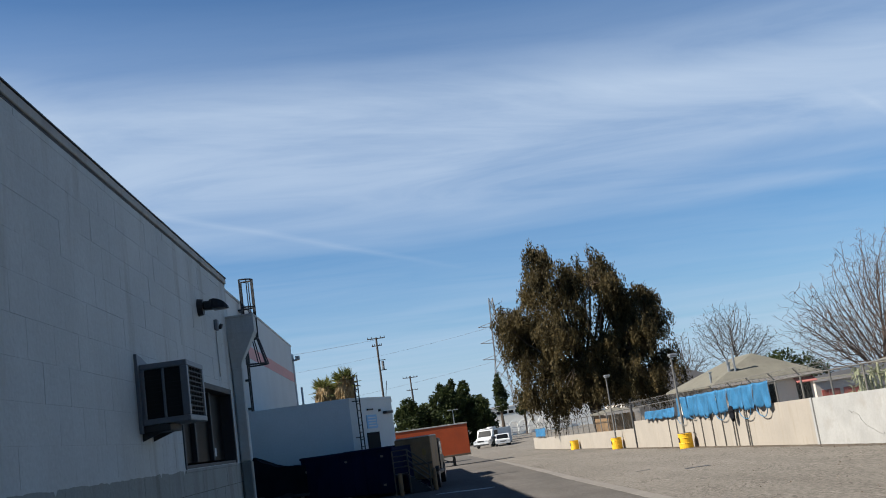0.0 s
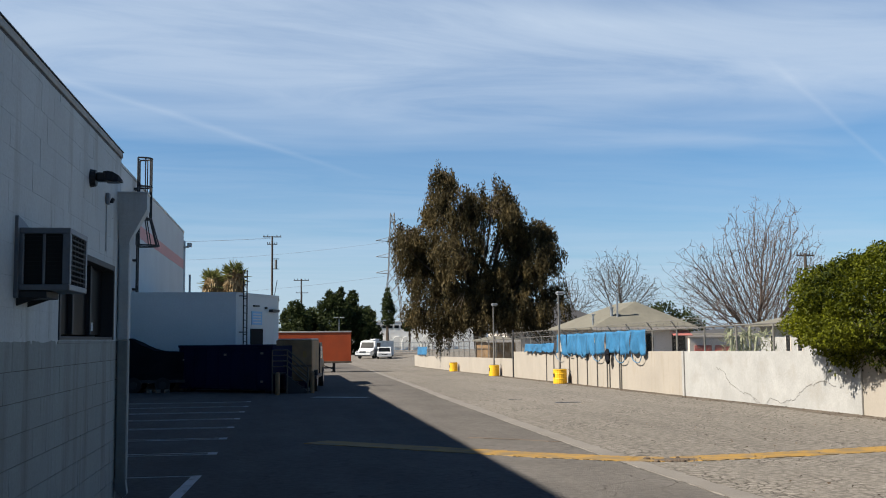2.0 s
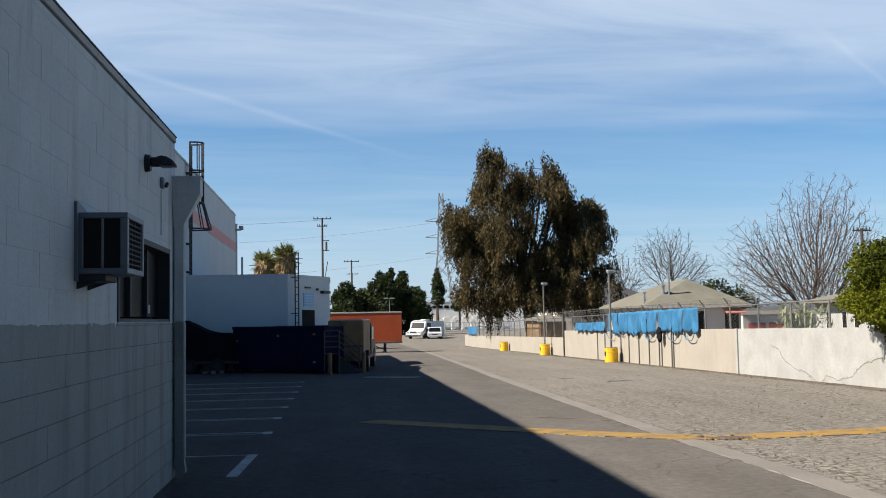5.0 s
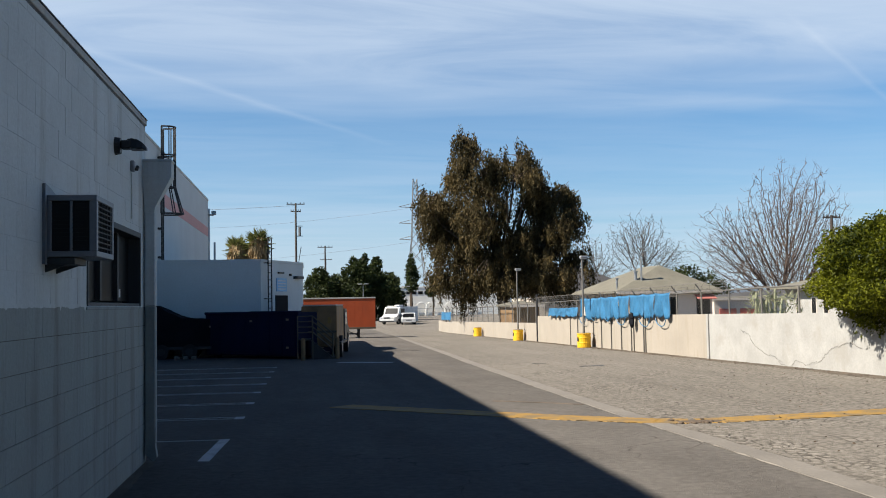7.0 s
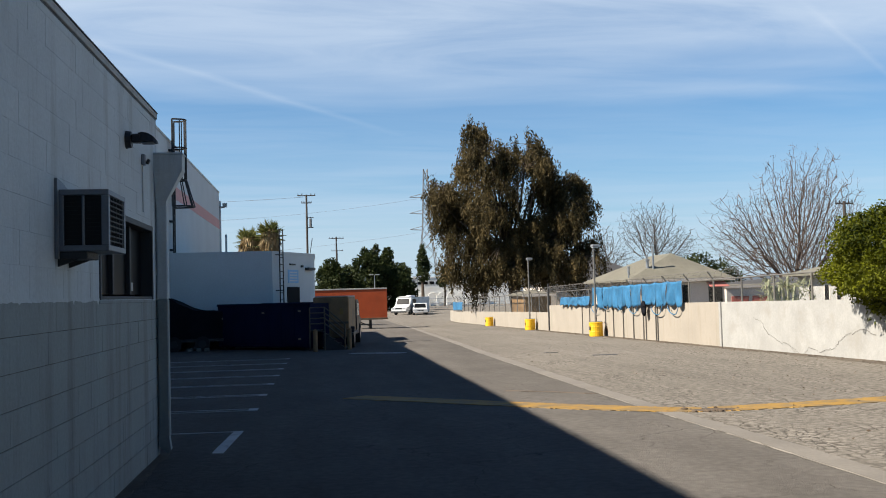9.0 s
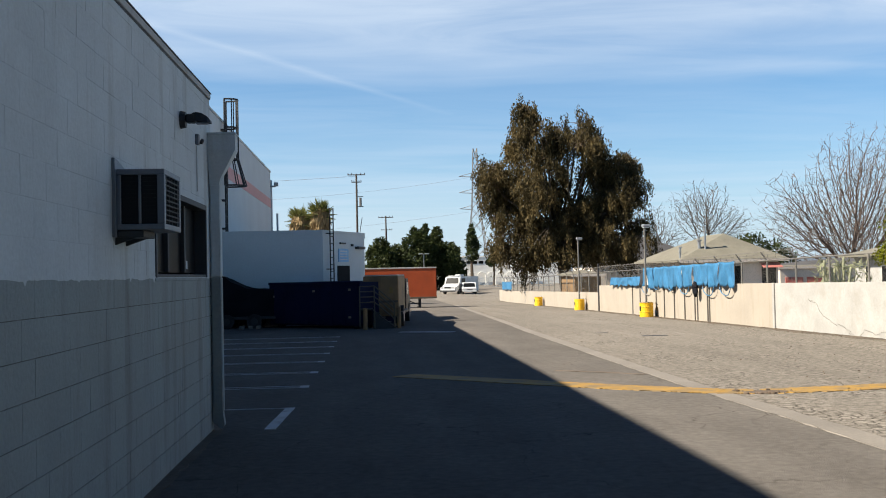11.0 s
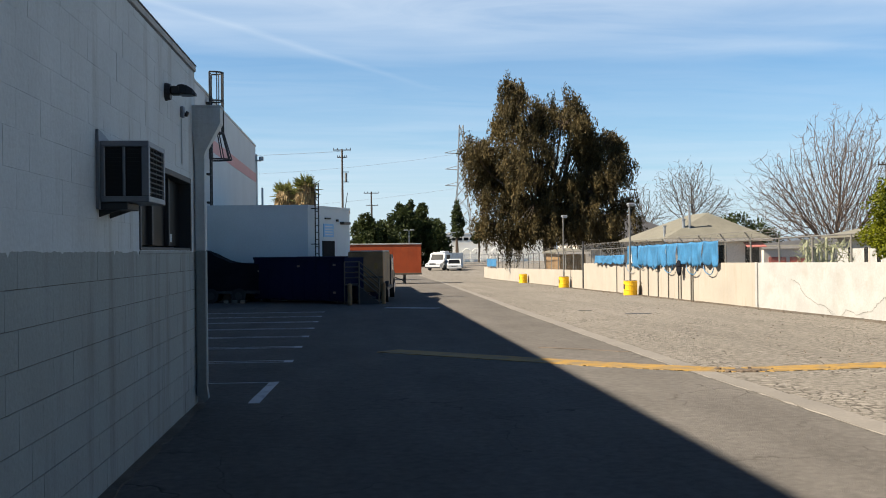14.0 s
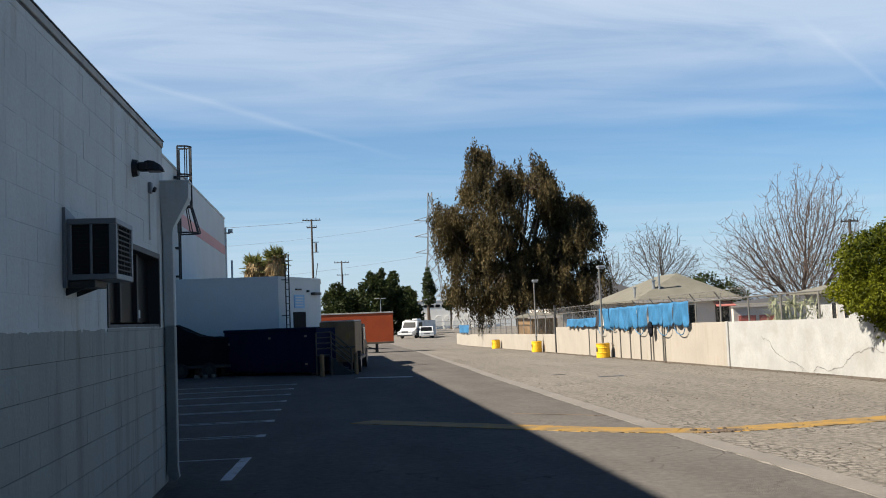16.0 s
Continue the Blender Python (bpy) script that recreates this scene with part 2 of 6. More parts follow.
M_asphalt = asphalt_material("old_asphalt", (0.184, 0.168, 0.148), (0.055, 0.049, 0.042), 6.5, 0.11, 0.35, 0.10, 0.36)
M_lot = asphalt_material("sealed_asphalt", (0.112, 0.103, 0.095), (0.05, 0.045, 0.04), 0.45, 0.005, 0.9, 0.14, 0.17)
M_white_block = material("white_painted_block", (0.475, 0.52, 0.535), 0.75, spread=0.09, scale=9, grain=30, bump=0.35, stain=(0.32, 0.333, 0.325), stain_at=0.53, streak=True, random_tone=0.012, bump_size=0.012)
M_beige_block = material("beige_painted_block", (0.25, 0.278, 0.274), 0.8, spread=0.11, scale=8, grain=30, bump=0.4, stain=(0.165, 0.164, 0.155), stain_at=0.50, streak=True, random_tone=0.015, bump_size=0.014)
M_mortar = material("painted_mortar", (0.46, 0.49, 0.50), 0.85, spread=0.12, stain=(0.10, 0.105, 0.105), stain_at=0.52, stain_scale=2.6)
M_mortar_dark = material("grimy_mortar", (0.085, 0.083, 0.076), 0.9, spread=0.3, stain=(0.25, 0.25, 0.24), stain_at=0.50, stain_scale=3.2)
M_white_wall = material("white_painted_wall", (0.54, 0.57, 0.58), 0.75, spread=0.07, scale=3, grain=14, bump=0.1, stain=(0.43, 0.45, 0.455), stain_at=0.60, streak=True)
M_red_band = material("faded_red_paint", (0.62, 0.33, 0.31), 0.75, spread=0.08)
M_coping = material("weathered_metal_coping", (0.42, 0.41, 0.38), 0.5, 0.3, spread=0.12, streak=True, stain=(0.25, 0.24, 0.22))
M_cap = material("grey_painted_coping", (0.35, 0.355, 0.345), 0.7, 0.0, spread=0.12, streak=True, stain=(0.24, 0.24, 0.23), stain_at=0.5)
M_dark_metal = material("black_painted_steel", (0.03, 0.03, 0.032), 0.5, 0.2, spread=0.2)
M_galv = material("galvanized_steel", (0.34, 0.35, 0.36), 0.45, 0.7, spread=0.12)
M_dull_wire = material("dull_old_wire", (0.16, 0.15, 0.14), 0.7, 0.3, spread=0.2)
M_fence = material("weathered_fence_steel", (0.15, 0.145, 0.135), 0.65, 0.3, spread=0.2)
M_tower = material("weathered_tower_steel", (0.16, 0.16, 0.16), 0.7, 0.2, spread=0.15)
M_rail = material("brown_painted_pipe", (0.09, 0.075, 0.055), 0.6, 0.1, spread=0.2)
M_pale_wood = material("weathered_pole_wood", (0.06, 0.048, 0.04), 0.9, spread=0.25, streak=True, stain=(0.07, 0.06, 0.05))
M_white_paint = material("worn_white_line_paint", (0.42, 0.43, 0.44), 0.8, spread=0.1, grain=25, stain=(0.14, 0.13, 0.12), stain_at=0.53, stain_scale=5)
M_yellow_line = material("worn_yellow_line_paint", (0.28, 0.165, 0.034), 0.8, spread=0.12, grain=25, stain=(0.13, 0.105, 0.07), stain_at=0.44, stain_scale=3.0)
M_concrete = material("old_concrete", (0.172, 0.148, 0.122), 0.9, spread=0.1, grain=30, bump=0.3, stain=(0.15, 0.13, 0.115), stain_at=0.58)
M_gutter = material("dirty_gutter_concrete", (0.166, 0.152, 0.135), 0.9, spread=0.18, scale=5, grain=30, bump=0.3, stain=(0.15, 0.136, 0.12), stain_at=0.5, stain_scale=1.6)
M_cream_wall = material("cream_stucco", (0.295, 0.266, 0.228), 0.9, spread=0.08, grain=25, bump=0.2, stain=(0.25, 0.212, 0.165), stain_at=0.53, streak=True)
M_bright_wall = material("white_stucco", (0.305, 0.304, 0.295), 0.9, spread=0.13, scale=9, grain=25, bump=0.3, stain=(0.255, 0.242, 0.22), stain_at=0.52, stain_scale=1.3)
M_tarp = material("blue_tarpaulin", (0.026, 0.122, 0.245), 0.5, spread=0.3, scale=10, grain=12, bump=0.3)
M_yellow = material("yellow_drum_paint", (0.72, 0.41, 0.015), 0.5, spread=0.1, stain=(0.42, 0.24, 0.03), stain_at=0.66)
M_dumpster = material("dark_blue_painted_steel", (0.004, 0.007, 0.032), 0.6, 0.0, spread=0.25, stain=(0.009, 0.009, 0.014), stain_at=0.6, spec=0.12)
M_tarp_black = material("black_tarpaulin", (0.008, 0.009, 0.013), 0.8, spread=0.3, bump=0.4, spec=0.08)
M_brown_box = material("brown_grimy_steel", (0.21, 0.13, 0.062), 0.6, 0.1, spread=0.3, stain=(0.09, 0.058, 0.03), stain_at=0.50)
M_orange = material("orange_painted_steel", (0.36, 0.062, 0.014), 0.55, 0.0, spread=0.12, stain=(0.27, 0.06, 0.02), stain_at=0.6, streak=True)
M_dark_door = material("dark_door_paint", (0.014, 0.015, 0.017), 0.8, spread=0.15, spec=0.08)
M_rubber = material("tyre_rubber", (0.02, 0.02, 0.02), 0.85, spread=0.2)
M_car_white = material("white_car_paint", (0.50, 0.51, 0.52), 0.3, spread=0.03)
M_car_dark = material("dark_car_paint", (0.03, 0.04, 0.07), 0.3, spread=0.1)
M_glass = glass_material("dark_glass", (0.008, 0.009, 0.01), 0.12)
M_dull_glass = glass_material("dusty_dark_glass", (0.008, 0.009, 0.011), 0.35)
M_dull_glass.node_tree.nodes["Principled BSDF"].inputs["Specular IOR Level"].default_value = 0.05
M_roof = material("grey_green_shingle", (0.135, 0.128, 0.103), 0.9, spread=0.16, grain=12, bump=0.4, stain=(0.11, 0.10, 0.075), stain_at=0.58)
M_roof_dark = material("dark_shingle", (0.05, 0.05, 0.055), 0.9, spread=0.2)
M_house_wall = material("house_cream_stucco", (0.58, 0.52, 0.46), 0.9, spread=0.05)
M_far_white = material("white_house_paint", (0.74, 0.73, 0.70), 0.85, spread=0.05, scale=1)
M_red_door = material("faded_red_wood", (0.40, 0.10, 0.08), 0.7, spread=0.15)
M_awning = material("faded_red_awning", (0.40, 0.13, 0.11), 0.8, spread=0.12)
M_bark = material("grey_brown_bark", (0.075, 0.055, 0.04), 0.95, spread=0.3, grain=20, bump=0.5)
M_bare = material("bare_twig_bark", (0.115, 0.085, 0.07), 0.95, spread=0.25, grain=8)
M_bare_far = material("pale_bare_bark", (0.10, 0.088, 0.078), 0.95, spread=0.2, grain=8)
M_leaf_tree = leaf_material("olive_brown_leaves", (0.012, 0.013, 0.006), (0.125, 0.092, 0.038))
M_leaf_bush = leaf_material("bright_green_leaves", (0.012, 0.021, 0.002), (0.185, 0.20, 0.008), 0.6, -0.72)
M_leaf_far = leaf_material("dark_conifer_leaves", (0.012, 0.02, 0.008), (0.055, 0.07, 0.022))
M_leaf_palm = leaf_material("palm_fronds", (0.06, 0.075, 0.02), (0.20, 0.20, 0.07))
M_palm_skirt = leaf_material("dry_palm_skirt", (0.20, 0.14, 0.07), (0.42, 0.31, 0.17))
M_leaf_cactus = leaf_material("pale_spiky_leaves", (0.13, 0.15, 0.09), (0.30, 0.31, 0.20))
M_cactus = material("grey_green_cactus", (0.24, 0.25, 0.16), 0.7, spread=0.2)
M_haze_hill = material("haze_coloured_hill", (0.32, 0.38, 0.45), 1.0, spread=0.06, scale=0.1, grain=1, bump=0)
M_sign = material("pale_blue_sign", (0.20, 0.42, 0.66), 0.5, spread=0.06)
M_plastic_grey = material("grey_enamel", (0.20, 0.22, 0.25), 0.5, 0.2, spread=0.1, stain=(0.12, 0.13, 0.15), stain_at=0.6)
M_grille = material("dark_grille", (0.02, 0.022, 0.025), 0.7, spread=0.2)
M_window_steel = material("dark_window_steel", (0.045, 0.05, 0.055), 0.6, 0.1, spread=0.15)
M_soil = material("brown_dirt", (0.085, 0.068, 0.052), 0.95, spread=0.3, grain=30, bump=0.5, stain=(0.13, 0.11, 0.09), stain_at=0.5, stain_scale=3)
M_rust = material("rust_and_dirt", (0.10, 0.075, 0.055), 0.9, spread=0.3)

# ---------------- mesh helpers ----------------


def part(name, bm, mat, parent=None, label=""):
    """Links a bmesh as one mesh object under a thing or a part."""
    me = bpy.data.meshes.new(name)
    bm.to_mesh(me)
    bm.free()
    me.materials.append(mat)
    ob = new(name, me)
    if parent is not None:
        ob.parent = parent
    if label:
        ob["label"] = label
    return ob


def share(name, me, parent, m):
    ob = new(name, me)
    ob.parent = parent
    ob.matrix_local = m
    return ob


def thing(name, at, label, category, group="", kind="", turn=0.0):
    ob = new(name)
    ob.matrix_world = pose(*at, 0, 0, turn)
    ob.empty_display_size = 0.2
    return tagged(ob, label, category, group, kind)


def box(bm, lo, hi, bevel=0.0, m=None):
    r = bmesh.ops.create_cube(bm, size=1)
    vs = r["verts"]
    for v in vs:
        v.co = Vector([lo[i] + (v.co[i] + 0.5) * (hi[i] - lo[i]) for i in range(3)])
    if bevel:
        es = list({e for v in vs for e in v.link_edges})
        r2 = bmesh.ops.bevel(bm, geom=es, offset=bevel, segments=1, affect="EDGES")
        vs = list({v for f in r2["faces"] for v in f.verts} | {v for v in vs if v.is_valid})
    if m is not None:
        bmesh.ops.transform(bm, matrix=m, verts=vs)
    return vs


def tube(bm, a, b, r1, r2=None, n=8, caps=True):
    a, b = Vector(a), Vector(b)
    d = b - a
    q = d.to_track_quat("Z", "Y").to_matrix().to_4x4()
    bmesh.ops.create_cone(bm, cap_ends=caps, segments=n, radius1=r1, radius2=r1 if r2 is None else r2, depth=d.length,
                          matrix=Matrix.Translation((a + b) / 2) @ q)


def sweep(bm, pts, r, n=5):
    """One continuous tube along pts."""
    pts = [Vector(p) for p in pts]
    rings = []
    for i, p in enumerate(pts):
        d = (pts[min(i + 1, len(pts) - 1)] - pts[max(i - 1, 0)]).normalized()
        s = d.cross(Vector((0.13, 0.21, 0.97))).normalized()
        u = d.cross(s)
        rings.append([bm.verts.new(p + s * (r * math.cos(2 * math.pi * k / n)) + u * (r * math.sin(2 * math.pi * k / n))) for k in range(n)])
    for a, b in zip(rings[:-1], rings[1:]):
        for k in range(n):
            bm.faces.new((a[k], a[(k + 1) % n], b[(k + 1) % n], b[k]))


def poly(bm, pts, thick=None):
    """A prism: the outline pts, pushed by the vector thick."""
    vs = [bm.verts.new(p) for p in pts]
    f = bm.faces.new(vs)
    if thick is not None:
        r = bmesh.ops.extrude_face_region(bm, geom=[f])
        bmesh.ops.translate(bm, vec=thick, verts=[v for v in r["geom"] if isinstance(v, bmesh.types.BMVert)])
        bmesh.ops.recalc_face_normals(bm, faces=bm.faces[:])


def new_box(lo, hi, bevel=0.0):
    bm = bmesh.new()
    box(bm, lo, hi, bevel)
    return bm


def new_tube(a, b, r1, r2=None, n=8):
    bm = bmesh.new()
    tube(bm, a, b, r1, r2, n)
    return bm


def raw(name, verts, faces, mat, parent=None, label="", smooth=False):
    me = bpy.data.meshes.new(name)
    me.from_pydata(verts, [], faces)
    me.materials.append(mat)
    if smooth:
        for p in me.polygons:
            p.use_smooth = True
    ob = new(name, me)
    if parent is not None:
        ob.parent = parent
    if label:
        ob["label"] = label
    return ob


def ground_z(y):
    """The yard is level beside the building and then falls gently away."""
    return 0.0 if y < 10 else (-0.012 * (y - 10) if y < 90 else -0.96)


GUTTER = [(4.70, -4), (4.67, 8), (4.63, 12), (4.66, 14.5), (4.73, 17.5), (4.84, 21.5), (4.98, 26), (5.15, 32), (5.42, 38), (6.2, 60), (6.9, 80)]


def gutter_x(y):
    """Where the gutter crosses the yard at y."""
    for (xa, ya), (xb, yb) in zip(GUTTER[:-1], GUTTER[1:]):
        if y <= yb:
            return xa + (xb - xa) * max(0, y - ya) / (yb - ya)
    return GUTTER[-1][0]


# ---------------- ground ----------------
def build_ground():
    ys = [-400, -60, -20, -6, 0, 5, 9, 11] + [11 + 3 * i for i in range(1, 27)] + [92, 100, 120, 160, 240, 400, 800, 1600, 4000]
    xs = [-3000, -600, -150, -40, -12, -6, -2, 0, 2, 4.66, 8, 12, 16, 30, 60, 150, 600, 3000]
    verts = [(gutter_x(y) if x == 4.66 else x, y, ground_z(y)) for y in ys for x in xs]
    n = len(xs)
    faces, mats = [], []
    for j in range(len(ys) - 1):
        for i in range(n - 1):
            faces.append((j * n + i, j * n + i + 1, (j + 1) * n + i + 1, (j + 1) * n + i))
            mats.append(0 if xs[i] < 4.6 else 1)
    ob = raw("ground", verts, faces, M_lot)
    ob.data.materials.append(M_asphalt)
    for p, k in zip(ob.data.polygons, mats):
        p.material_index = k
    tagged(ob, "worn grey asphalt yard with cracks and patches", "ground", kind="structure")


build_ground()


def strip(name, pts, half, lift, mat, label, category, kind="structure", thick=0.004, wobble=0.0, steps=1, group=""):
    """A flat painted or cast band along a line on the ground."""
    bm = bmesh.new()
    line = []
    for a, b in zip(pts[:-1], pts[1:]):
        for k in range(steps):
            line.append(Vector(a).lerp(Vector(b), k / steps))
    line.append(Vector(pts[-1]))
    rows = []
    for i, p in enumerate(line):
        d = (line[min(i + 1, len(line) - 1)] - line[max(i - 1, 0)]).normalized()
        s = Vector((-d.y, d.x))
        row = []
        for side, zz in ((1, -0.01), (1, lift), (-1, lift), (-1, -0.01)):
            q = p + s * side * (half + random.uniform(-wobble, wobble))
            row.append(bm.verts.new((q.x, q.y, ground_z(q.y) + zz)))
        rows.append(row)
    for a, b in zip(rows[:-1], rows[1:]):
        for k in range(3):
            bm.faces.new((a[k], a[k + 1], b[k + 1], b[k]))
    bm.faces.new(rows[0])
    bm.faces.new(rows[-1][::-1])
    bmesh.ops.recalc_face_normals(bm, faces=bm.faces[:])
    return tagged(part(name, bm, mat), label, category, group, kind)


strip("gutter", GUTTER, 0.15, 0.006, M_gutter, "pale concrete drainage gutter set into the asphalt", "gutter", steps=16, wobble=0.018)
strip("yellow_line", [(0.55, 17.2), (2.95, 14.85), (3.65, 14.15), (4.33, 13.62), (4.75, 13.3), (5.15, 13.16)], 0.29, 0.009, M_yellow_line, "worn yellow painted line across the asphalt yard", "painted line", steps=24, wobble=0.025)
strip("yellow_line", [(5.35, 13.15), (6.6, 13.24), (8.16, 13.52), (10.0, 13.85), (12.2, 14.15)], 0.29, 0.008, M_yellow_line, "worn yellow painted line across the asphalt yard", "painted line", steps=24, wobble=0.035)
strip("dirt_strip", [(12.28, 2), (12.28, 20), (12.28, 60), (12.28, 94)], 0.24, 0.005, M_soil, "thin band of brown dirt along the wall foot", "dirt", steps=40, wobble=0.15)
strip("tar_patch", [(3.2, 17.3), (3.5, 17.1), (3.92, 16.74), (4.5, 16.12)], 0.05, 0.005, M_rust, "dark oily smear on the asphalt", "stain", steps=6, wobble=0.04)
strip("white_line", [(1.0, 34.1), (2.75, 33.2)], 0.22, 0.008, M_white_paint, "faded white painted bar on the asphalt yard", "painted line", steps=6, wobble=0.02)
for i in range(8):
    y0 = 12.92 + 2.68 * i
    strip("parking_line", [(-5.4, y0 + 0.12), (-1.05, y0)], 0.019, 0.006, M_white_paint, "thin white painted parking stall line", "parking line", steps=6, group="parking stall lines", wobble=0.006)
    if i == 0:
        strip("parking_line", [(-1.05, 12.95), (-1.12, 11.0)], 0.06, 0.0065, M_white_paint, "short white painted arm ending a parking stall", "parking line", steps=4, group="parking stall lines", wobble=0.006)
    else:
        strip("parking_line", [(-5.4, y0 + 0.36), (-1.05, y0 + 0.24)], 0.019, 0.006, M_white_paint, "thin white painted parking stall line", "parking line", steps=6, group="parking stall lines", wobble=0.006)
        strip("parking_line", [(-1.05, y0 - 0.05), (-1.05, y0 + 0.29)], 0.07, 0.0065, M_white_paint, "short white painted bar closing a stall line", "parking line", group="parking stall lines")

strip("dirt_strip", [(-1.70, -3), (-1.70, 4), (-1.70, 11.2)], 0.06, 0.006, M_soil, "brown dirt gathered along the block wall foot", "dirt", steps=40, wobble=0.035)
# ---------------- near building ----------------
WX, WY, WT = -1.73, 11.1, 3.60
DADO = 1.66


def build_near_building():
    b = thing("block_building", (WX, WY, 0), "low white and beige painted concrete block building", "building")
    inv = b.matrix_world.inverted()
    bm = bmesh.new()
    # wall shell, 0.2 m thick, left open for the window
    x0, x1 = -0.22, -0.0035
    for lo, hi in (((x0, -40, DADO), (x1, -2.89, WT)), ((x0, -2.89, 2.42), (x1, -0.36, WT)), ((x0, -0.36, DADO), (x1, 0.0, WT))):
        box(bm, lo, hi)
    box(bm, (-4.4, -0.2, -0.3), (x0, 0.0, WT))
    part("base_wall", new_box((x0, -40, -0.3), (-0.006, 0.0, DADO)), M_mortar_dark, b, "dirty beige lower wall")
    wall = part("wall", bm, M_mortar, b, "painted concrete block wall, white above beige")
    bm = bmesh.new()
    box(bm, (-4.4, -40, WT - 0.3), (-0.22, -0.2, WT - 0.12))
    part("roof", bm, M_coping, b)
    bm = bmesh.new()
    box(bm, (-0.24, -40, WT + 0.02), (0.016, 0.02, WT + 0.082), 0.005)
    part("coping", bm, M_cap, b, "weathered metal coping strip")
    part("cap_flashing", new_box((-0.25, -40, WT + 0.082), (0.024, 0.03, WT + 0.09)), M_window_steel, b, "dark thin cap flashing")
    # solid black strip, paints the coping's shadow line on the wall
    part("drip_gap", new_box((-0.22, -40, WT + 0.006), (0.003, 0.008, WT + 0.02)), M_dark_metal, b, "black strip painting the shadow line under the coping")
    part("top_course", new_box((-0.22, -40, WT - 0.001), (0.0, 0.0, WT + 0.006)), M_white_block, b)
    for ob in [q for q in b.children if q.name.split(".")[0] in ("coping", "cap_flashing", "drip_gap")]:
        ob.rotation_euler.x = 0.0055
    # black sheet behind the window, its colour stands in for the unlit room
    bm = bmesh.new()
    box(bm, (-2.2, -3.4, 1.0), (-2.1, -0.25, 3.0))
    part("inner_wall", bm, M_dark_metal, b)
    # blocks
    BW, BH = 0.40, DADO / 8
    rows = int(math.ceil(WT / BH))
    shapes = {}

    def block_mesh(w, h, mat, kind):
        """A block face with slightly ragged, worn edges; four shapes of each size."""
        key = (round(w, 3), round(h, 3), mat.name, kind)
        if key not in shapes:
            gap, wear = (0.0026, 0.0030) if mat is M_beige_block else (0.0004, 0.0022)
            bm = bmesh.new()
            n, m = 5, 2
            rows = []
            for a in range(n + 1):
                row = []
                for c in range(m + 1):
                    yy, zz = w * a / n, h * c / m
                    q = (a * 1.7 + kind * 31, c * 2.3, w * 9)
                    side = 0.0003 + 0.5 * wear * max(0, noise.noise(q))
                    up = gap + wear * max(0, noise.noise((q[0], q[1] + 40, 3)))
                    yy += side if a == 0 else (-side if a == n else 0)
                    zz += up if c == 0 else (-up if c == m else 0)
                    row.append(bm.verts.new((0.0016 * noise.noise((q[0] * 0.6, q[1], 8)), yy, zz)))
                rows.append(row)
            for a in range(n):
                for c in range(m):
                    bm.faces.new((rows[a][c], rows[a + 1][c], rows[a + 1][c + 1], rows[a][c + 1]))
            ring = [rows[a][0] for a in range(n + 1)] + [rows[n][c] for c in range(1, m + 1)] + [rows[a][m] for a in range(n - 1, -1, -1)] + [rows[0][c] for c in range(m - 1, 0, -1)]
            back_ring = [bm.verts.new((-0.02, v.co.y, v.co.z)) for v in ring]
            for k in range(len(ring)):
                k2 = (k + 1) % len(ring)
                bm.faces.new((ring[k2], ring[k], back_ring[k], back_ring[k2]))
            me = bpy.data.meshes.new("block")
            bm.to_mesh(me)
            bm.free()
            me.materials.append(mat)
            shapes[key] = me
        return shapes[key]

    rest = {M_white_block: bmesh.new(), M_beige_block: bmesh.new()}
    count = 0
    for r in range(rows):
        z0, z1 = r * BH, min((r + 1) * BH, WT - 0.002)
        mat = M_beige_block if r < 8 else M_white_block
        y = 0.0
        first = BW / 2 if r % 2 else BW
        while y > -14:
            w = first if y == 0.0 else BW
            y0, y1 = y - w, y
            y = y0
            spans = [(y0, y1)]
            if 1.6 < (z0 + z1) / 2 < 2.42:
                spans = [(a, c) for a, c in ((y0, min(y1, -2.89)), (max(y0, -0.36), y1)) if c - a > 0.02]
            for a, c in spans:
                zz1 = z1
                if y0 > -6.7 and count < 300:
                    share("block", block_mesh(c - a, zz1 - z0, mat, count % 4), wall, pose(random.uniform(-0.0008, 0.0008), a, z0))
                    count += 1
                else:
                    g = 0.003 if mat is M_beige_block else 0.0008
                    box(rest[mat], (-0.03, a + 0.0005, z0 + g), (0.0, c - 0.0005, zz1 - g))
    for mat, bm in rest.items():
        ob = part("block_rest", bm, mat, wall)
        ob["kind"] = "stuff"
    # ragged lower edge of the white paint, with runs
    rng = random.Random(12)
    verts, faces = [], []
    yy = -10.0
    while yy < -0.02:
        low = 0.012 + 0.014 * noise.noise((yy * 3.1, 2, 1)) + 0.008 * noise.noise((yy * 14, 5, 1))
        low += 0.05 * rng.random() ** 2 if rng.random() < 0.06 else 0
        verts += [(0.0024, yy, DADO - max(0.001, low)), (0.0024, yy, DADO + 0.012)]
        yy += 0.03
    faces = [(2 * k, 2 * k + 2, 2 * k + 3, 2 * k + 1) for k in range(len(verts) // 2 - 1)]
    raw("paint_edge", verts, faces, M_white_block, b, "uneven edge of white paint over beige")
    # strip of blocks above the window that the course lines cut
    bm = new_box((-0.03, -2.89, 2.42), (-0.001, -0.36, 12 * BH))
    part("lintel", bm, M_white_block, b)
    # window
    win = part("window", new_box((-0.16, -2.89, DADO), (-0.13, -0.36, DADO + 0.03)), M_dark_metal, b, "dark steel sliding window in the block wall")
    bm = bmesh.new()
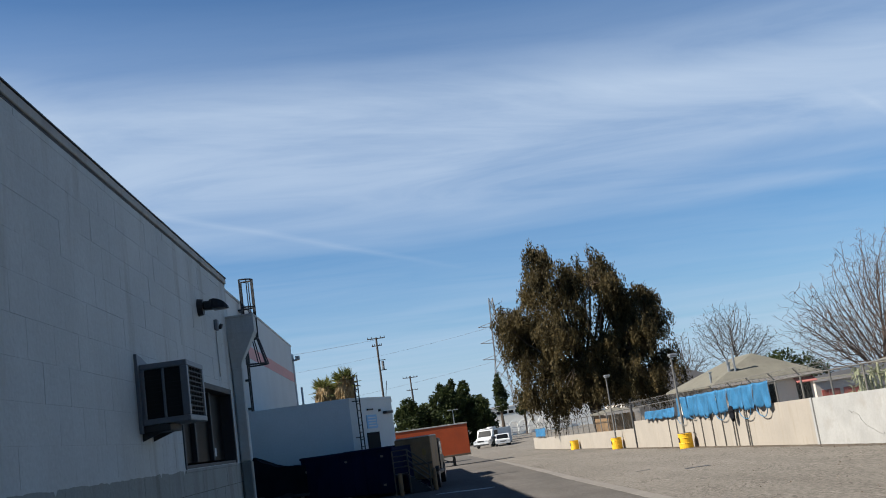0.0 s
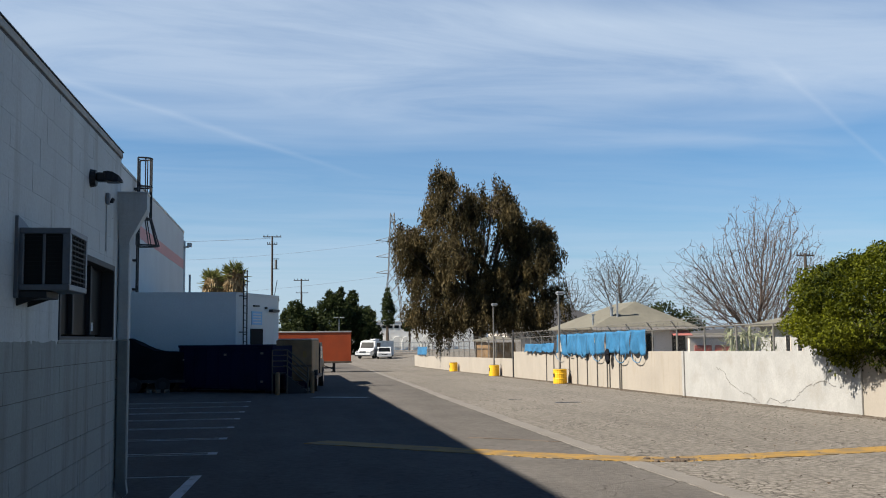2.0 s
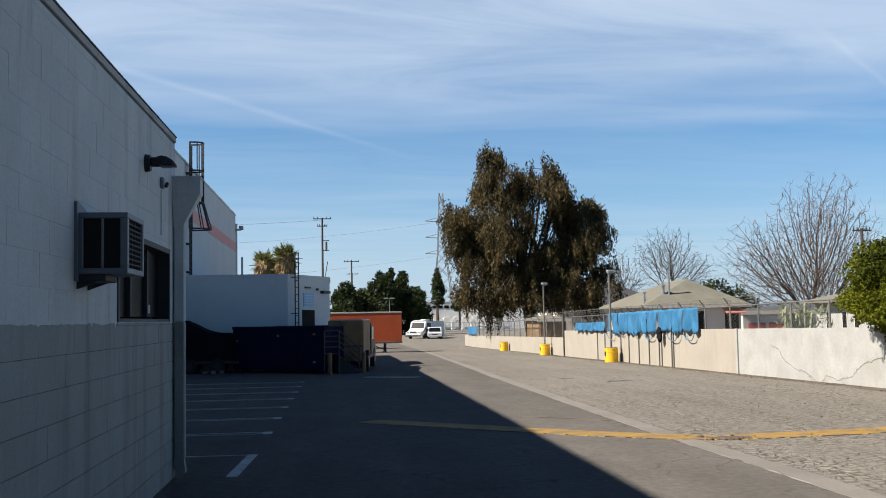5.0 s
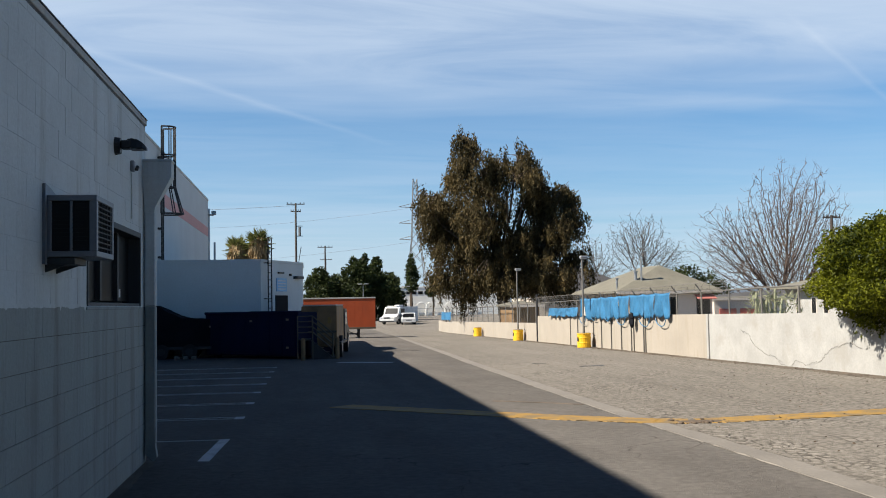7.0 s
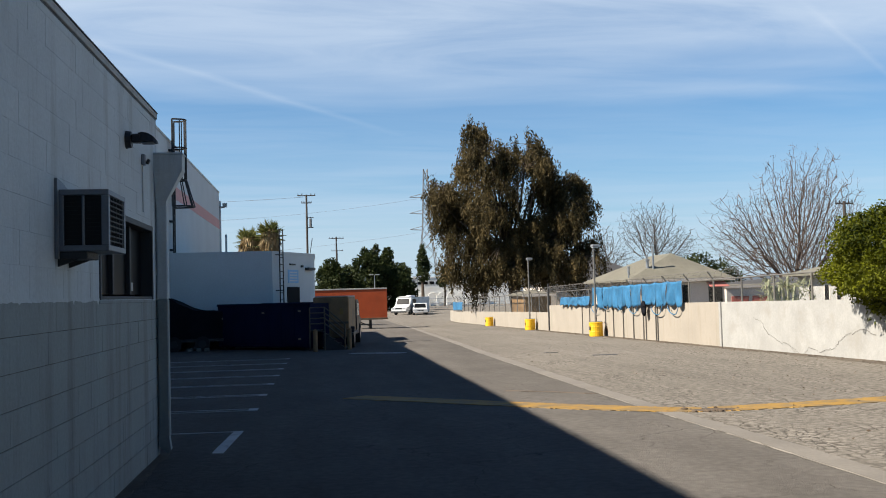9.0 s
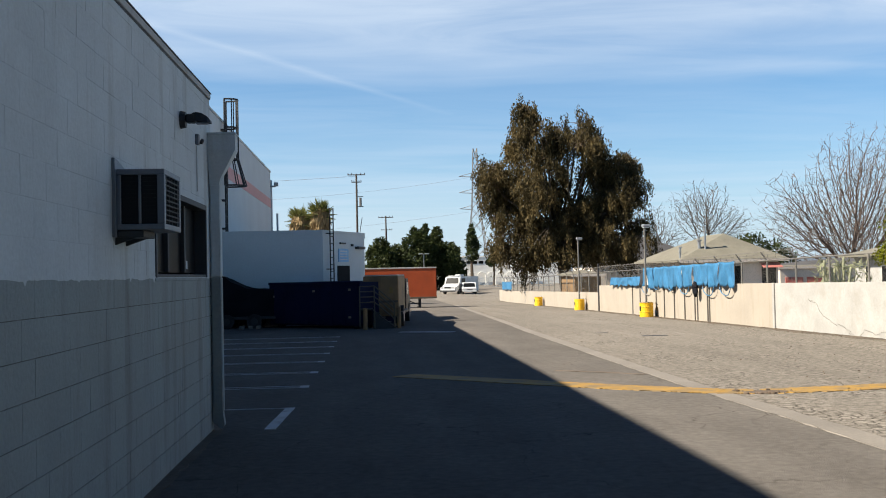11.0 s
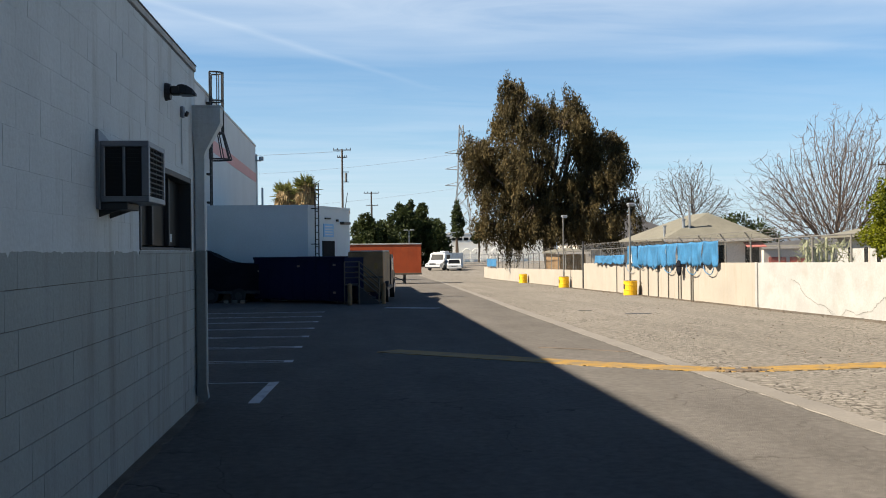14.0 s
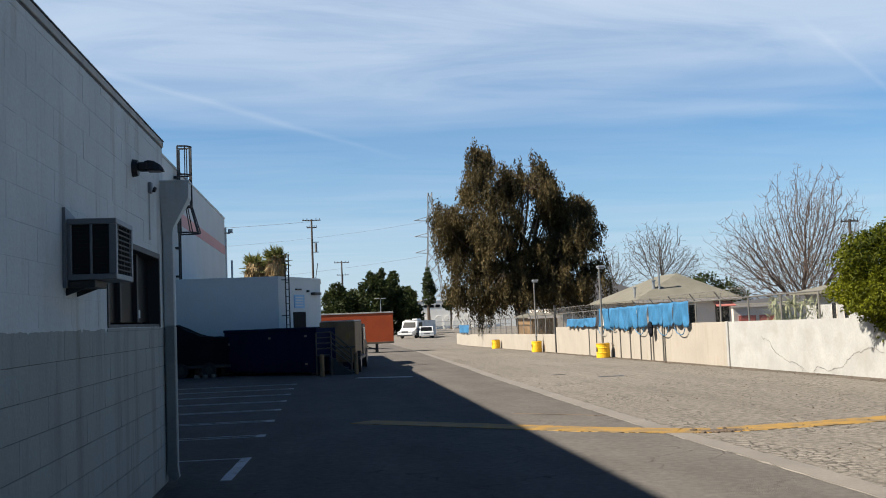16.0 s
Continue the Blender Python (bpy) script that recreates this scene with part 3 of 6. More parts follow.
    for lo, hi in (((-0.17, -2.89, DADO), (0.012, -2.84, 2.42)), ((-0.17, -0.41, DADO), (0.012, -0.36, 2.42)), ((-0.17, -2.84, 2.365), (0.02, -0.41, 2.42)), ((-0.17, -2.84, DADO), (0.004, -0.41, DADO + 0.03))):
        box(bm, lo, hi, 0.004)
    part("window_frame", bm, M_window_steel, win)
    for k in (-1.98, -1.18):
        part("mullion", new_box((-0.15, k - 0.03, DADO + 0.05), (-0.07, k + 0.03, 2.365), 0.004), M_window_steel, win)
    for a, c in ((-2.84, -2.01), (-1.95, -1.21), (-1.15, -0.41)):
        part("pane", new_box((-0.12, a, DADO + 0.05), (-0.112, c, 2.365)), M_dull_glass, win)
    part("sticker", new_box((-0.11, -0.95, DADO + 0.09), (-0.107, -0.86, DADO + 0.17)), M_white_wall, win)
    part("window_sill", new_box((-0.16, -2.90, DADO - 0.03), (0.008, -0.35, DADO - 0.002), 0.004), M_beige_block, win)


build_near_building()


def build_cooler():
    """A window air cooler on a flashing plate."""
    c = thing("air_conditioner", (WX, 6.87, 1.955), "grey metal window air cooler with dark grilles, on the block wall", "air conditioner")
    bm = bmesh.new()
    poly(bm, [(0.002, 0, -0.02), (0.002, 0.78, -0.02), (0.002, 0.78, 0.46), (0.002, 0.34, 0.46), (0.002, 0.12, 0.505), (0.002, 0, 0.52)], (0.02, 0, 0))
    part("flashing", bm, M_plastic_grey, c, "grey sheet metal backing plate")
    D, Ln, Hh = 0.345, 0.58, 0.345
    z0 = 0.065
    bm = bmesh.new()
    box(bm, (0.022, 0.06, z0), (D - 0.03, 0.04 + Ln - 0.03, z0 + Hh), 0.006)
    part("body", bm, M_grille, c)
    y0, y1 = 0.035, 0.035 + Ln
    for name, lo, hi in (("top_panel", (0.022, y0, z0 + Hh - 0.004), (D, y1, z0 + Hh + 0.035)), ("base_panel", (0.022, y0, z0 - 0.035), (D, y1, z0 + 0.004)),
                         ("corner_post", (D - 0.05, y0, z0 + 0.004), (D, y0 + 0.045, z0 + Hh - 0.004)), ("corner_post", (D - 0.045, y1 - 0.045, z0 + 0.004), (D, y1, z0 + Hh - 0.004)),
                         ("side_strip", (0.022, y0, z0 + 0.004), (0.05, y0 + 0.03, z0 + Hh - 0.004)), ("side_strip", (0.168, y0 + 0.002, z0 + 0.004), (0.184, y0 + 0.028, z0 + Hh - 0.004))):
        part(name, new_box(lo, hi, 0.004), M_plastic_grey, c, "grey enamelled sheet metal")
    for i in range(9):
        zz = z0 + 0.035 + i * (Hh - 0.07) / 8
        part("louver", new_box((D - 0.03, y0 + 0.045, zz - 0.006), (D - 0.006, y1 - 0.045, zz + 0.004)), M_grille, c)
    for i in range(5):
        yy = y0 + 0.10 + i * (Ln - 0.2) / 4
        part("grille_bar", new_box((D - 0.028, yy - 0.006, z0), (D - 0.006, yy + 0.003, z0 + Hh)), M_window_steel, c)
    for i in range(12):
        zz = z0 + 0.02 + i * (Hh - 0.04) / 11
        part("fin", new_box((0.05, y0 + 0.012, zz - 0.003), (0.32, y0 + 0.02, zz + 0.003)), M_grille, c)
    bm = bmesh.new()
    box(bm, (0.0, 0.05, -0.02), (0.20, 0.40, 0.028), 0.005)
    poly(bm, [(0.0, 0.08, -0.02), (0.14, 0.08, -0.02), (0.0, 0.08, -0.07)], (0, 0.03, 0))
    poly(bm, [(0.0, 0.38, -0.02), (0.14, 0.38, -0.02), (0.0, 0.38, -0.07)], (0, 0.03, 0))
    part("bracket", bm, M_window_steel, c, "dark steel support bracket")


build_cooler()


def build_wall_lamp():
    l = thing("wall_lamp", (WX, 9.4, 3.13), "black hooded outdoor wall lamp on the block wall", "lamp")
    bm = bmesh.new()
    tube(bm, (0.0, 0.0, 0.0), (0.05, 0.0, 0.0), 0.085, 0.075, 14)
    part("mount", bm, M_dark_metal, l)
    bm = bmesh.new()
    box(bm, (0.05, -0.05, -0.03), (0.14, 0.05, 0.05), 0.012)
    box(bm, (0.12, -0.035, 0.02), (0.20, 0.035, 0.06), 0.01)
    part("arm", bm, M_dark_metal, l)
    bm = bmesh.new()
    secs = [(0.11, 0.045, 0.06, -0.015), (0.15, 0.065, 0.066, -0.02), (0.20, 0.075, 0.055, -0.025), (0.25, 0.07, 0.025, -0.03), (0.28, 0.05, -0.015, -0.035)]
    rows = []
    for x, w, zt, zb in secs:
        rows.append([bm.verts.new((x, -w, zb)), bm.verts.new((x, -w * 0.7, zt)), bm.verts.new((x, w * 0.7, zt)), bm.verts.new((x, w, zb))])
    for a, b in zip(rows[:-1], rows[1:]):
        for k in range(4):
            bm.faces.new((a[k], a[(k + 1) % 4], b[(k + 1) % 4], b[k]))
    bm.faces.new(rows[0])
    bm.faces.new(rows[-1])
    bmesh.ops.recalc_face_normals(bm, faces=bm.faces[:])
    part("hood", bm, M_dark_metal, l)
    part("lens", new_box((0.14, -0.05, -0.04), (0.25, 0.05, -0.028), 0.004), M_plastic_grey, l)
    s = thing("wall_sensor", (WX, 10.2, 2.98), "small dark sensor box on the block wall", "sensor")
    part("box", new_box((0.0, -0.04, 0.02), (0.04, 0.04, 0.13), 0.008), M_plastic_grey, s)
    part("eye", new_tube((0.05, 0.0, 0.06), (0.075, 0.0, 0.05), 0.03, 0.025, 10), M_dark_metal, s)
    part("conduit", new_tube((0.01, 0.0, -0.45), (0.01, 0.0, 0.01), 0.007, n=6), M_white_wall, s)


build_wall_lamp()


def build_downspout():
    d = thing("downspout", (WX, WY, 0), "white painted rain downspout with a funnel head", "downspout")
    bm = bmesh.new()
    lv = [(3.21, 0.0, 0.30, 0.02, -0.20), (3.04, 0.0, 0.30, 0.02, -0.20), (2.72, 0.012, 0.125, -0.03, -0.15), (2.66, 0.012, 0.115, -0.035, -0.145)]
    rows = []
    for z, xa, xb, yb, ya in lv:
        rows.append([bm.verts.new(p) for p in ((xa, ya, z), (xb, ya, z), (xb, yb, z), (xa, yb, z))])
    for a, b in zip(rows[:-1], rows[1:]):
        for k in range(4):
            bm.faces.new((a[k], a[(k + 1) % 4], b[(k + 1) % 4], b[k]))
    bm.faces.new(rows[-1])
    bmesh.ops.recalc_face_normals(bm, faces=bm.faces[:])
    part("funnel_head", bm, M_white_block, d)
    part("rim", new_box((-0.002, -0.21, 3.205), (0.31, 0.03, 3.23), 0.005), M_white_block, d)
    part("pipe", new_box((0.012, -0.145, DADO), (0.125, -0.035, 2.67), 0.012), M_white_block, d)
    part("lower_pipe", new_box((0.012, -0.145, 0.20), (0.125, -0.035, DADO), 0.012), M_beige_block, d, "beige painted lower pipe")
    bm = bmesh.new()
    poly(bm, [(0.012, -0.145, 0.21), (0.115, -0.145, 0.21), (0.135, -0.145, 0.06), (0.10, -0.145, 0.02), (0.012, -0.145, 0.10)], (0, 0.11, 0))
    part("shoe", bm, M_beige_block, d)


build_downspout()

# ---------------- far warehouse with the ladder ----------------
SX, SY, SH = -6.2, 63.8, 8.5


def build_far_warehouse():
    w = thing("warehouse", (SX, SY, 0), "tall white warehouse with a faded red stripe", "warehouse")
    bm = bmesh.new()
    box(bm, (-30, -115, -1.2), (0, 0, SH - 0.12))
    part("wall", bm, M_white_wall, w, "white painted warehouse wall")
    part("coping", new_box((-30.02, -115, SH - 0.12), (0.03, 0.03, SH), 0.01), M_coping, w)
    part("stripe", new_box((0.0, -30, 6.12), (0.012, 0.01, 6.68)), M_red_band, w, "faded red painted stripe")
    bm = bmesh.new()
    tube(bm, (0.05, 0.06, -0.5), (0.05, 0.06, SH - 0.6), 0.06)
    part("drain_pipe", bm, M_white_wall, w)
    bm = bmesh.new()
    box(bm, (0.0, -0.1, 7.45), (0.35, 0.05, 7.55), 0.01)
    box(bm, (0.22, -0.14, 7.5), (0.5, 0.1, 7.75), 0.02, None)
    part("flood_light", bm, M_galv, w)
    # caged ladder
    l = thing("caged_ladder", (SX, 42.9, 0), "black steel roof ladder with a flared safety cage", "ladder")
    for dy in (-0.22, 0.22):
        part("rail", new_box((0.14, dy - 0.03, 3.2), (0.20, dy + 0.03, 9.25)), M_dark_metal, l)
    for i in range(20):
        z = 3.4 + i * 0.31
        part("rung", new_tube((0.17, -0.22, z), (0.17, 0.22, z), 0.014, n=6), M_dark_metal, l)
    for z in (3.8, 5.0, 6.6, 8.0):
        part("bracket", new_box((0.0, -0.25, z - 0.04), (0.15, 0.25, z + 0.04)), M_dark_metal, l)

    def hoop(z, r, flare=1.0):
        bm = bmesh.new()
        pts = []
        for k in range(13):
            a = math.pi * (k / 12) - math.pi / 2
            pts.append(Vector((0.17 + r * 1.5 * max(0, math.cos(a)) ** 0.8 * flare, r * math.sin(a), z)))
        sweep(bm, pts, 0.036, 6)
        return bm, pts

    rings = []
    for z, r, fl in ((5.62, 0.50, 1.15), (6.75, 0.36, 1.0), (8.1, 0.36, 1.0), (9.3, 0.36, 1.0)):
        bm, pts = hoop(z, r, fl)
        part("hoop", bm, M_dark_metal, l)
        rings.append(pts)
    for k in range(0, 13, 2):
        for a, c in zip(rings[:-1], rings[1:]):
            part("cage_bar", new_tube(a[k], c[k], 0.025, n=6), M_dark_metal, l)


build_far_warehouse()


def build_annex():
    a = thing("annex", (0, 0, ground_z(44)), "white flat-roofed loading annex with a cut corner", "building")
    g = ground_z(44)
    top = 3.66 - g
    out = [(-9, 42.5), (-1.97, 42.5), (-0.25, 46.3), (-0.25, 50.5), (-9, 50.5)]
    bm = bmesh.new()
    poly(bm, [(x, y, -0.6) for x, y in out], (0, 0, top + 0.5))
    part("wall", bm, M_white_wall, a)
    bm = bmesh.new()
    poly(bm, [(-9, 42.47, top - 0.1), (-1.95, 42.47, top - 0.1), (-0.21, 46.29, top - 0.1), (-0.21, 50.53, top - 0.1), (-9, 50.53, top - 0.1)], (0, 0, 0.1))
    part("parapet", bm, M_white_wall, a)
    # face direction of the cut corner
    d = Vector((1.72, 3.8, 0)).normalized()
    n = Vector((d.y, -d.x, 0))
    o = Vector((-1.97, 42.5, 0))

    def on(u, v, w):
        return o + d * u + n * w + Vector((0, 0, v))

    def slab(u0, u1, z0, z1, w0, w1, name, mat, parent, label=""):
        bm = bmesh.new()
        poly(bm, [on(u0, z0, w0), on(u1, z0, w0), on(u1, z1, w0), on(u0, z1, w0)], n * (w1 - w0))
        return part(name, bm, mat, parent, label)

    door = slab(1.35, 2.55, 0.05, 2.55, 0.0, 0.03, "door", M_dark_door, a, "dark steel door")
    slab(1.85, 2.05, 1.55, 1.85, 0.03, 0.036, "notice", M_white_wall, door)
    slab(1.45, 2.45, 2.72, 3.3, 0.0, 0.03, "sign", M_sign, a, "pale blue notice board")
    for z in (2.80, 2.92, 3.04, 3.16):
        slab(1.58, 2.32, z, z + 0.05, 0.03, 0.034, "sign_line", M_white_wall, a)
    slab(1.6, 2.1, 3.5, 3.57, 0.0, 0.08, "vent", M_dark_metal, a)
    slab(3.2, 3.9, 3.3, 3.42, 0.0, 0.2, "flood_light", M_dark_metal, a)
    slab(2.75, 2.85, 3.42, 3.52, 0.0, 0.1, "camera_box", M_dark_metal, a)
    bm = bmesh.new()
    tube(bm, (-4.45, 49, top - 0.1), (-4.45, 49, top + 1.15), 0.05, n=8)
    part("vent_pipe", bm, M_galv, a)
    l = thing("roof_ladder", (0, 0, g), "black steel ladder fixed to the annex corner", "ladder")
    for u in (0.30, 0.62):
        bm = bmesh.new()
        tube(bm, on(u, 0.6, 0.2), on(u, top + 0.95, 0.2), 0.03, n=6)
        part("rail", bm, M_dark_metal, l)
    for i in range(14):
        z = 0.8 + i * 0.3
        part("rung", new_tube(on(0.30, z, 0.2), on(0.62, z, 0.2), 0.02, n=6), M_dark_metal, l)
    for z in (2.4, top - 0.15):
        for u in (0.30, 0.62):
            part("bracket", new_tube(on(u, z, 0), on(u, z, 0.2), 0.02, n=6), M_dark_metal, l)


build_annex()
print("structure ready")

# ---------------- boundary wall on the far side of the yard ----------------
RX = 12.5


def build_boundary():
    def seg(name, y0, y1, mat, label, h, x=RX):
        bm = bmesh.new()
        n = max(2, int((y1 - y0) / 6))
        rows = []
        for k in range(n + 1):
            y = y0 + (y1 - y0) * k / n
            g = ground_z(y)
            rows.append([bm.verts.new(p) for p in ((x, y, g - 0.3), (x, y, g + h), (x + 0.2, y, g + h), (x + 0.2, y, g - 0.3))])
        for a, b in zip(rows[:-1], rows[1:]):
            for k in range(4):
                bm.faces.new((a[k], a[(k + 1) % 4], b[(k + 1) % 4], b[k]))
        bm.faces.new(rows[0])
        bm.faces.new(rows[-1])
        bmesh.ops.recalc_face_normals(bm, faces=bm.faces[:])
        return tagged(part(name, bm, mat), label, "wall", kind="structure")
    seg("boundary_wall", 30.1, 53.7, M_cream_wall, "cream stucco boundary wall along the yard", 1.40)
    seg("boundary_wall", 53.72, 96, M_cream_wall, "lower cream stucco boundary wall under the far fence", 1.02)
    seg("boundary_wall", 20.3, 30.04, M_bright_wall, "white cracked stucco boundary wall along the yard", 1.40)
    seg("boundary_wall", -30, 20.24, M_cream_wall, "cream stucco boundary wall along the yard", 1.40)


build_boundary()
# added wall behind the camera, out of view: keeps sky light off the shaded asphalt
back = tagged(part("wall_south", new_box((-1.70, -3.6, -0.3), (RX + 0.2, -3.3, 12.0)), M_concrete), "unseen plain grey wall added behind the camera to cut sky light", "wall", kind="structure")


def build_fence():
    """Chain-link fence on top of the boundary wall, with barbed wire arms."""
    f = thing("chain_link_fence", (RX + 0.1, 0, 0), "galvanized chain-link fence with barbed wire, standing on the boundary wall", "fence")
    h1 = 2.12

    def foot(y):
        return 1.38 if y < 53.7 else 1.0

    ys = [-8.0 + 2.156 * i for i in range(48)]
    for i, y in enumerate(ys):
        g = ground_z(y)
        part("post", new_tube((0, y, g + foot(y)), (0, y, g + h1), 0.03, n=8), M_fence, f)
        if y > 28:
            part("wire_arm", new_tube((0, y, g + h1), (-0.2, y, g + h1 + 0.27), 0.024, n=6), M_fence, f)
        if i + 1 < len(ys):
            y2 = ys[i + 1]
            g2 = ground_z(y2)
            part("top_rail", new_tube((0, y, g + h1), (0, y2, g2 + h1), 0.022, n=6), M_fence, f)
            for k in (0.35, 0.68, 1.0):
                if y > 28:
                    part("barbed_wire", new_tube((-0.2 * k, y, g + h1 + 0.27 * k), (-0.2 * k, y2, g2 + h1 + 0.27 * k), 0.005, n=4), M_fence, f)
    part("corner_post", new_tube((-0.12, 53.75, ground_z(53.75) + 0.02), (-0.12, 53.75, ground_z(53.75) + 2.6), 0.055, n=10), M_dark_metal, f, "black steel corner post")
    # woven wire as flat ribbons
    verts, faces = [], []
    y = -8.0
    cell, wd = 0.11, 0.0024
    while y < 93:
        h0 = foot(y)
        H = h1 - h0
        for s in (1, -1):
            a, b = (y, h0) if s > 0 else (y, h1), (y + H, h1) if s > 0 else (y + H, h0)
            k = len(verts)
            x = 0.004 * s
            verts += [(x, a[0] - wd, ground_z(a[0]) + a[1]), (x, a[0] + wd, ground_z(a[0]) + a[1]), (x, b[0] + wd, ground_z(b[0]) + b[1]), (x, b[0] - wd, ground_z(b[0]) + b[1])]
            faces.append((k, k + 1, k + 2, k + 3))
        y += cell
    raw("mesh", verts, faces, M_fence, f)["kind"] = "stuff"
    # coiled wire over the tarps
    verts, faces = [], []
    n = 700
    for i in range(n):
        y = 28 + 26 * i / n
        a = i * 2 * math.pi / 16
        r = 0.15
        for w in (-0.004, 0.004):
            verts.append((-0.12 + (r + w) * math.cos(a), y + w, ground_z(y) + h1 + 0.16 + (r + w) * math.sin(a)))
        if i:
            k = 2 * i
            faces.append((k - 2, k - 1, k + 1, k))
    raw("coiled_wire", verts, faces, M_dull_wire, f, "coiled razor wire")


build_fence()


def tarp_sheet(y0, y1, top, bottom, label):
    t = thing("tarp", (RX - 0.03, y0, ground_z(y0)), label, "tarp", "blue tarps on the fence")
    n, m = max(6, int((y1 - y0) / 0.12)), 9
    verts, faces = [], []
    ph = random.uniform(0, 9)
    for i in range(n + 1):
        u = i / n
        y = u * (y1 - y0)
        sag = 0.025 * math.sin(math.pi * u) + 0.02 * noise.noise((y * 1.3, ph, 0))
        low = bottom + 0.14 * noise.noise((y * 2.6, ph, 3.0)) + 0.03 * math.sin(y * 8 + ph)
        for j in range(m + 1):
            v = j / m
            z = top - sag + (low - top + sag) * v + ground_z(y0 + y) - ground_z(y0)
            x = -0.05 - 0.09 * abs(noise.noise((y * 3.1, v * 1.2, ph))) - 0.08 * v * (1 + math.sin(y * 7.2 + ph + 2 * v)) * 0.5
            verts.append((x, y, z))
    for i in range(n):
        for j in range(m):
            a = i * (m + 1) + j
            faces.append((a, a + m + 1, a + m + 2, a + 1))
    ob = raw("sheet", verts, faces, M_tarp, t, smooth=True)
    sol = ob.modifiers.new("thickness", "SOLIDIFY")
    sol.thickness = 0.006
    return t


edge = 33.15
for wdt, b in ((1.5, 1.36), (1.2, 1.30), (1.65, 1.37), (1.4, 1.28), (1.05, 1.34), (1.5, 1.27), (1.1, 1.36), (1.3, 1.25), (0.7, 1.33)):
    tarp_sheet(edge, edge + wdt - 0.04, 2.17, b, "blue plastic tarp hung over the chain-link fence")
    edge += wdt
tarp_sheet(45.1, 50.6, 1.80, 1.38, "low crumpled blue plastic tarp tied to the fence")
tarp_sheet(86.8, 93.0, 1.85, 1.12, "faded blue plastic tarp on the far fence end")
for y, wy, dz in ((33.95, 0.55, 0.38), (35.7, 0.62, 0.40), (38.5, 0.60, 0.36), (40.3, 0.35, 0.22), (44.1, 0.5, 0.36), (42.4, 0.3, 0.18)):
    c = thing("rope", (RX - 0.13, y, ground_z(y) + 1.37), "loose blue rope loop slung below a tarp on the wall", "rope", "ropes on the boundary wall")
    bm = bmesh.new()
    sweep(bm, [Vector((0.02 * math.sin(3 * a), wy * math.cos(a), dz * math.sin(a))) for a in [math.pi + math.pi * k / 12 for k in range(13)]], 0.016, 6)
    part("loop", bm, M_tarp, c)
for y in (46.73, 45.4, 42.8, 41.6, 40.2, 38.85, 37.6, 37.3, 36.15, 35.95):
    g = ground_z(y)
    c = thing("wall_strut", (RX - 0.03, y, g), "thin grey steel strut standing against the boundary wall", "strut", "struts on the boundary wall")
    part("bar", new_box((-0.02, -0.016, -0.02), (0.02, 0.016, 1.38), 0.005), M_fence, c)
bag = thing("hanging_bag", (RX - 0.2, 37.0, ground_z(37.0)), "black plastic bag hanging from the tarp edge", "bag")
bm = bmesh.new()
bmesh.ops.create_icosphere(bm, subdivisions=3, radius=1, matrix=Matrix.Translation((0, 0, 1.22)) @ Matrix.Diagonal((0.1, 0.17, 0.3, 1)))
for v in bm.verts:
    v.co += Vector((0.3, 1, 1)) * 0.06 * noise.noise(v.co * 7)
part("sack", bm, M_tarp_black, bag)


def build_yard_lamp(x, y, h):
    g = ground_z(y)
    d = thing("yard_lamp", (x, y, g), "street lamp on a pole set in a yellow drum base", "lamp post", "yard lamps in yellow drums")
    bm = bmesh.new()
    secs = [(0.0, 0.29), (0.02, 0.30), (0.2, 0.295), (0.22, 0.31), (0.24, 0.295), (0.42, 0.295), (0.44, 0.31), (0.46, 0.295), (0.58, 0.295), (0.61, 0.31), (0.625, 0.29)]
    rings = []
    for z, r in secs:
        rings.append([bm.verts.new((r * math.cos(a), r * math.sin(a), z)) for a in [2 * math.pi * k / 22 for k in range(22)]])
    for a, b in zip(rings[:-1], rings[1:]):
        for k in range(22):
            bm.faces.new((a[k], a[(k + 1) % 22], b[(k + 1) % 22], b[k]))
    bm.faces.new(rings[0][::-1])
    bm.faces.new(rings[-1])
    drum = part("drum", bm, M_yellow, d, "yellow painted steel drum")
    part("mark", new_box((-0.302, -0.12, 0.28), (-0.29, 0.02, 0.48), 0.004), M_dark_metal, drum, "dark painted mark")
    part("concrete_fill", new_tube((0, 0, 0.6), (0, 0, 0.65), 0.27, n=18), M_concrete, d)
    if not h:
        tagged(d, "yellow steel drum filled with concrete under the weeping tree", "drum")
        return
    part("pole", new_tube((0, 0, 0.6), (0, 0, h), 0.05, 0.038, n=10), M_fence, d)
    bm = bmesh.new()
    box(bm, (-0.10, -0.14, h - 0.02), (0.24, 0.14, h + 0.10), 0.03, Matrix.Rotation(0, 4, "Y"))
    part("lamp_head", bm, M_galv, d)
    part("diffuser", new_box((-0.06, -0.1, h - 0.05), (0.2, 0.1, h - 0.018), 0.01), M_white_wall, d)
    bm = bmesh.new()
    tube(bm, (0, -0.25, 0.95), (0, 0.25, 1.05), 0.02, n=6)
    part("cross_bar", bm, M_galv, d)


for x, y, h in ((12.03, 42.8, 3.95), (12.08, 57.0, 4.1), (12.1, 71.2, 0)):
    build_yard_lamp(x, y, h)


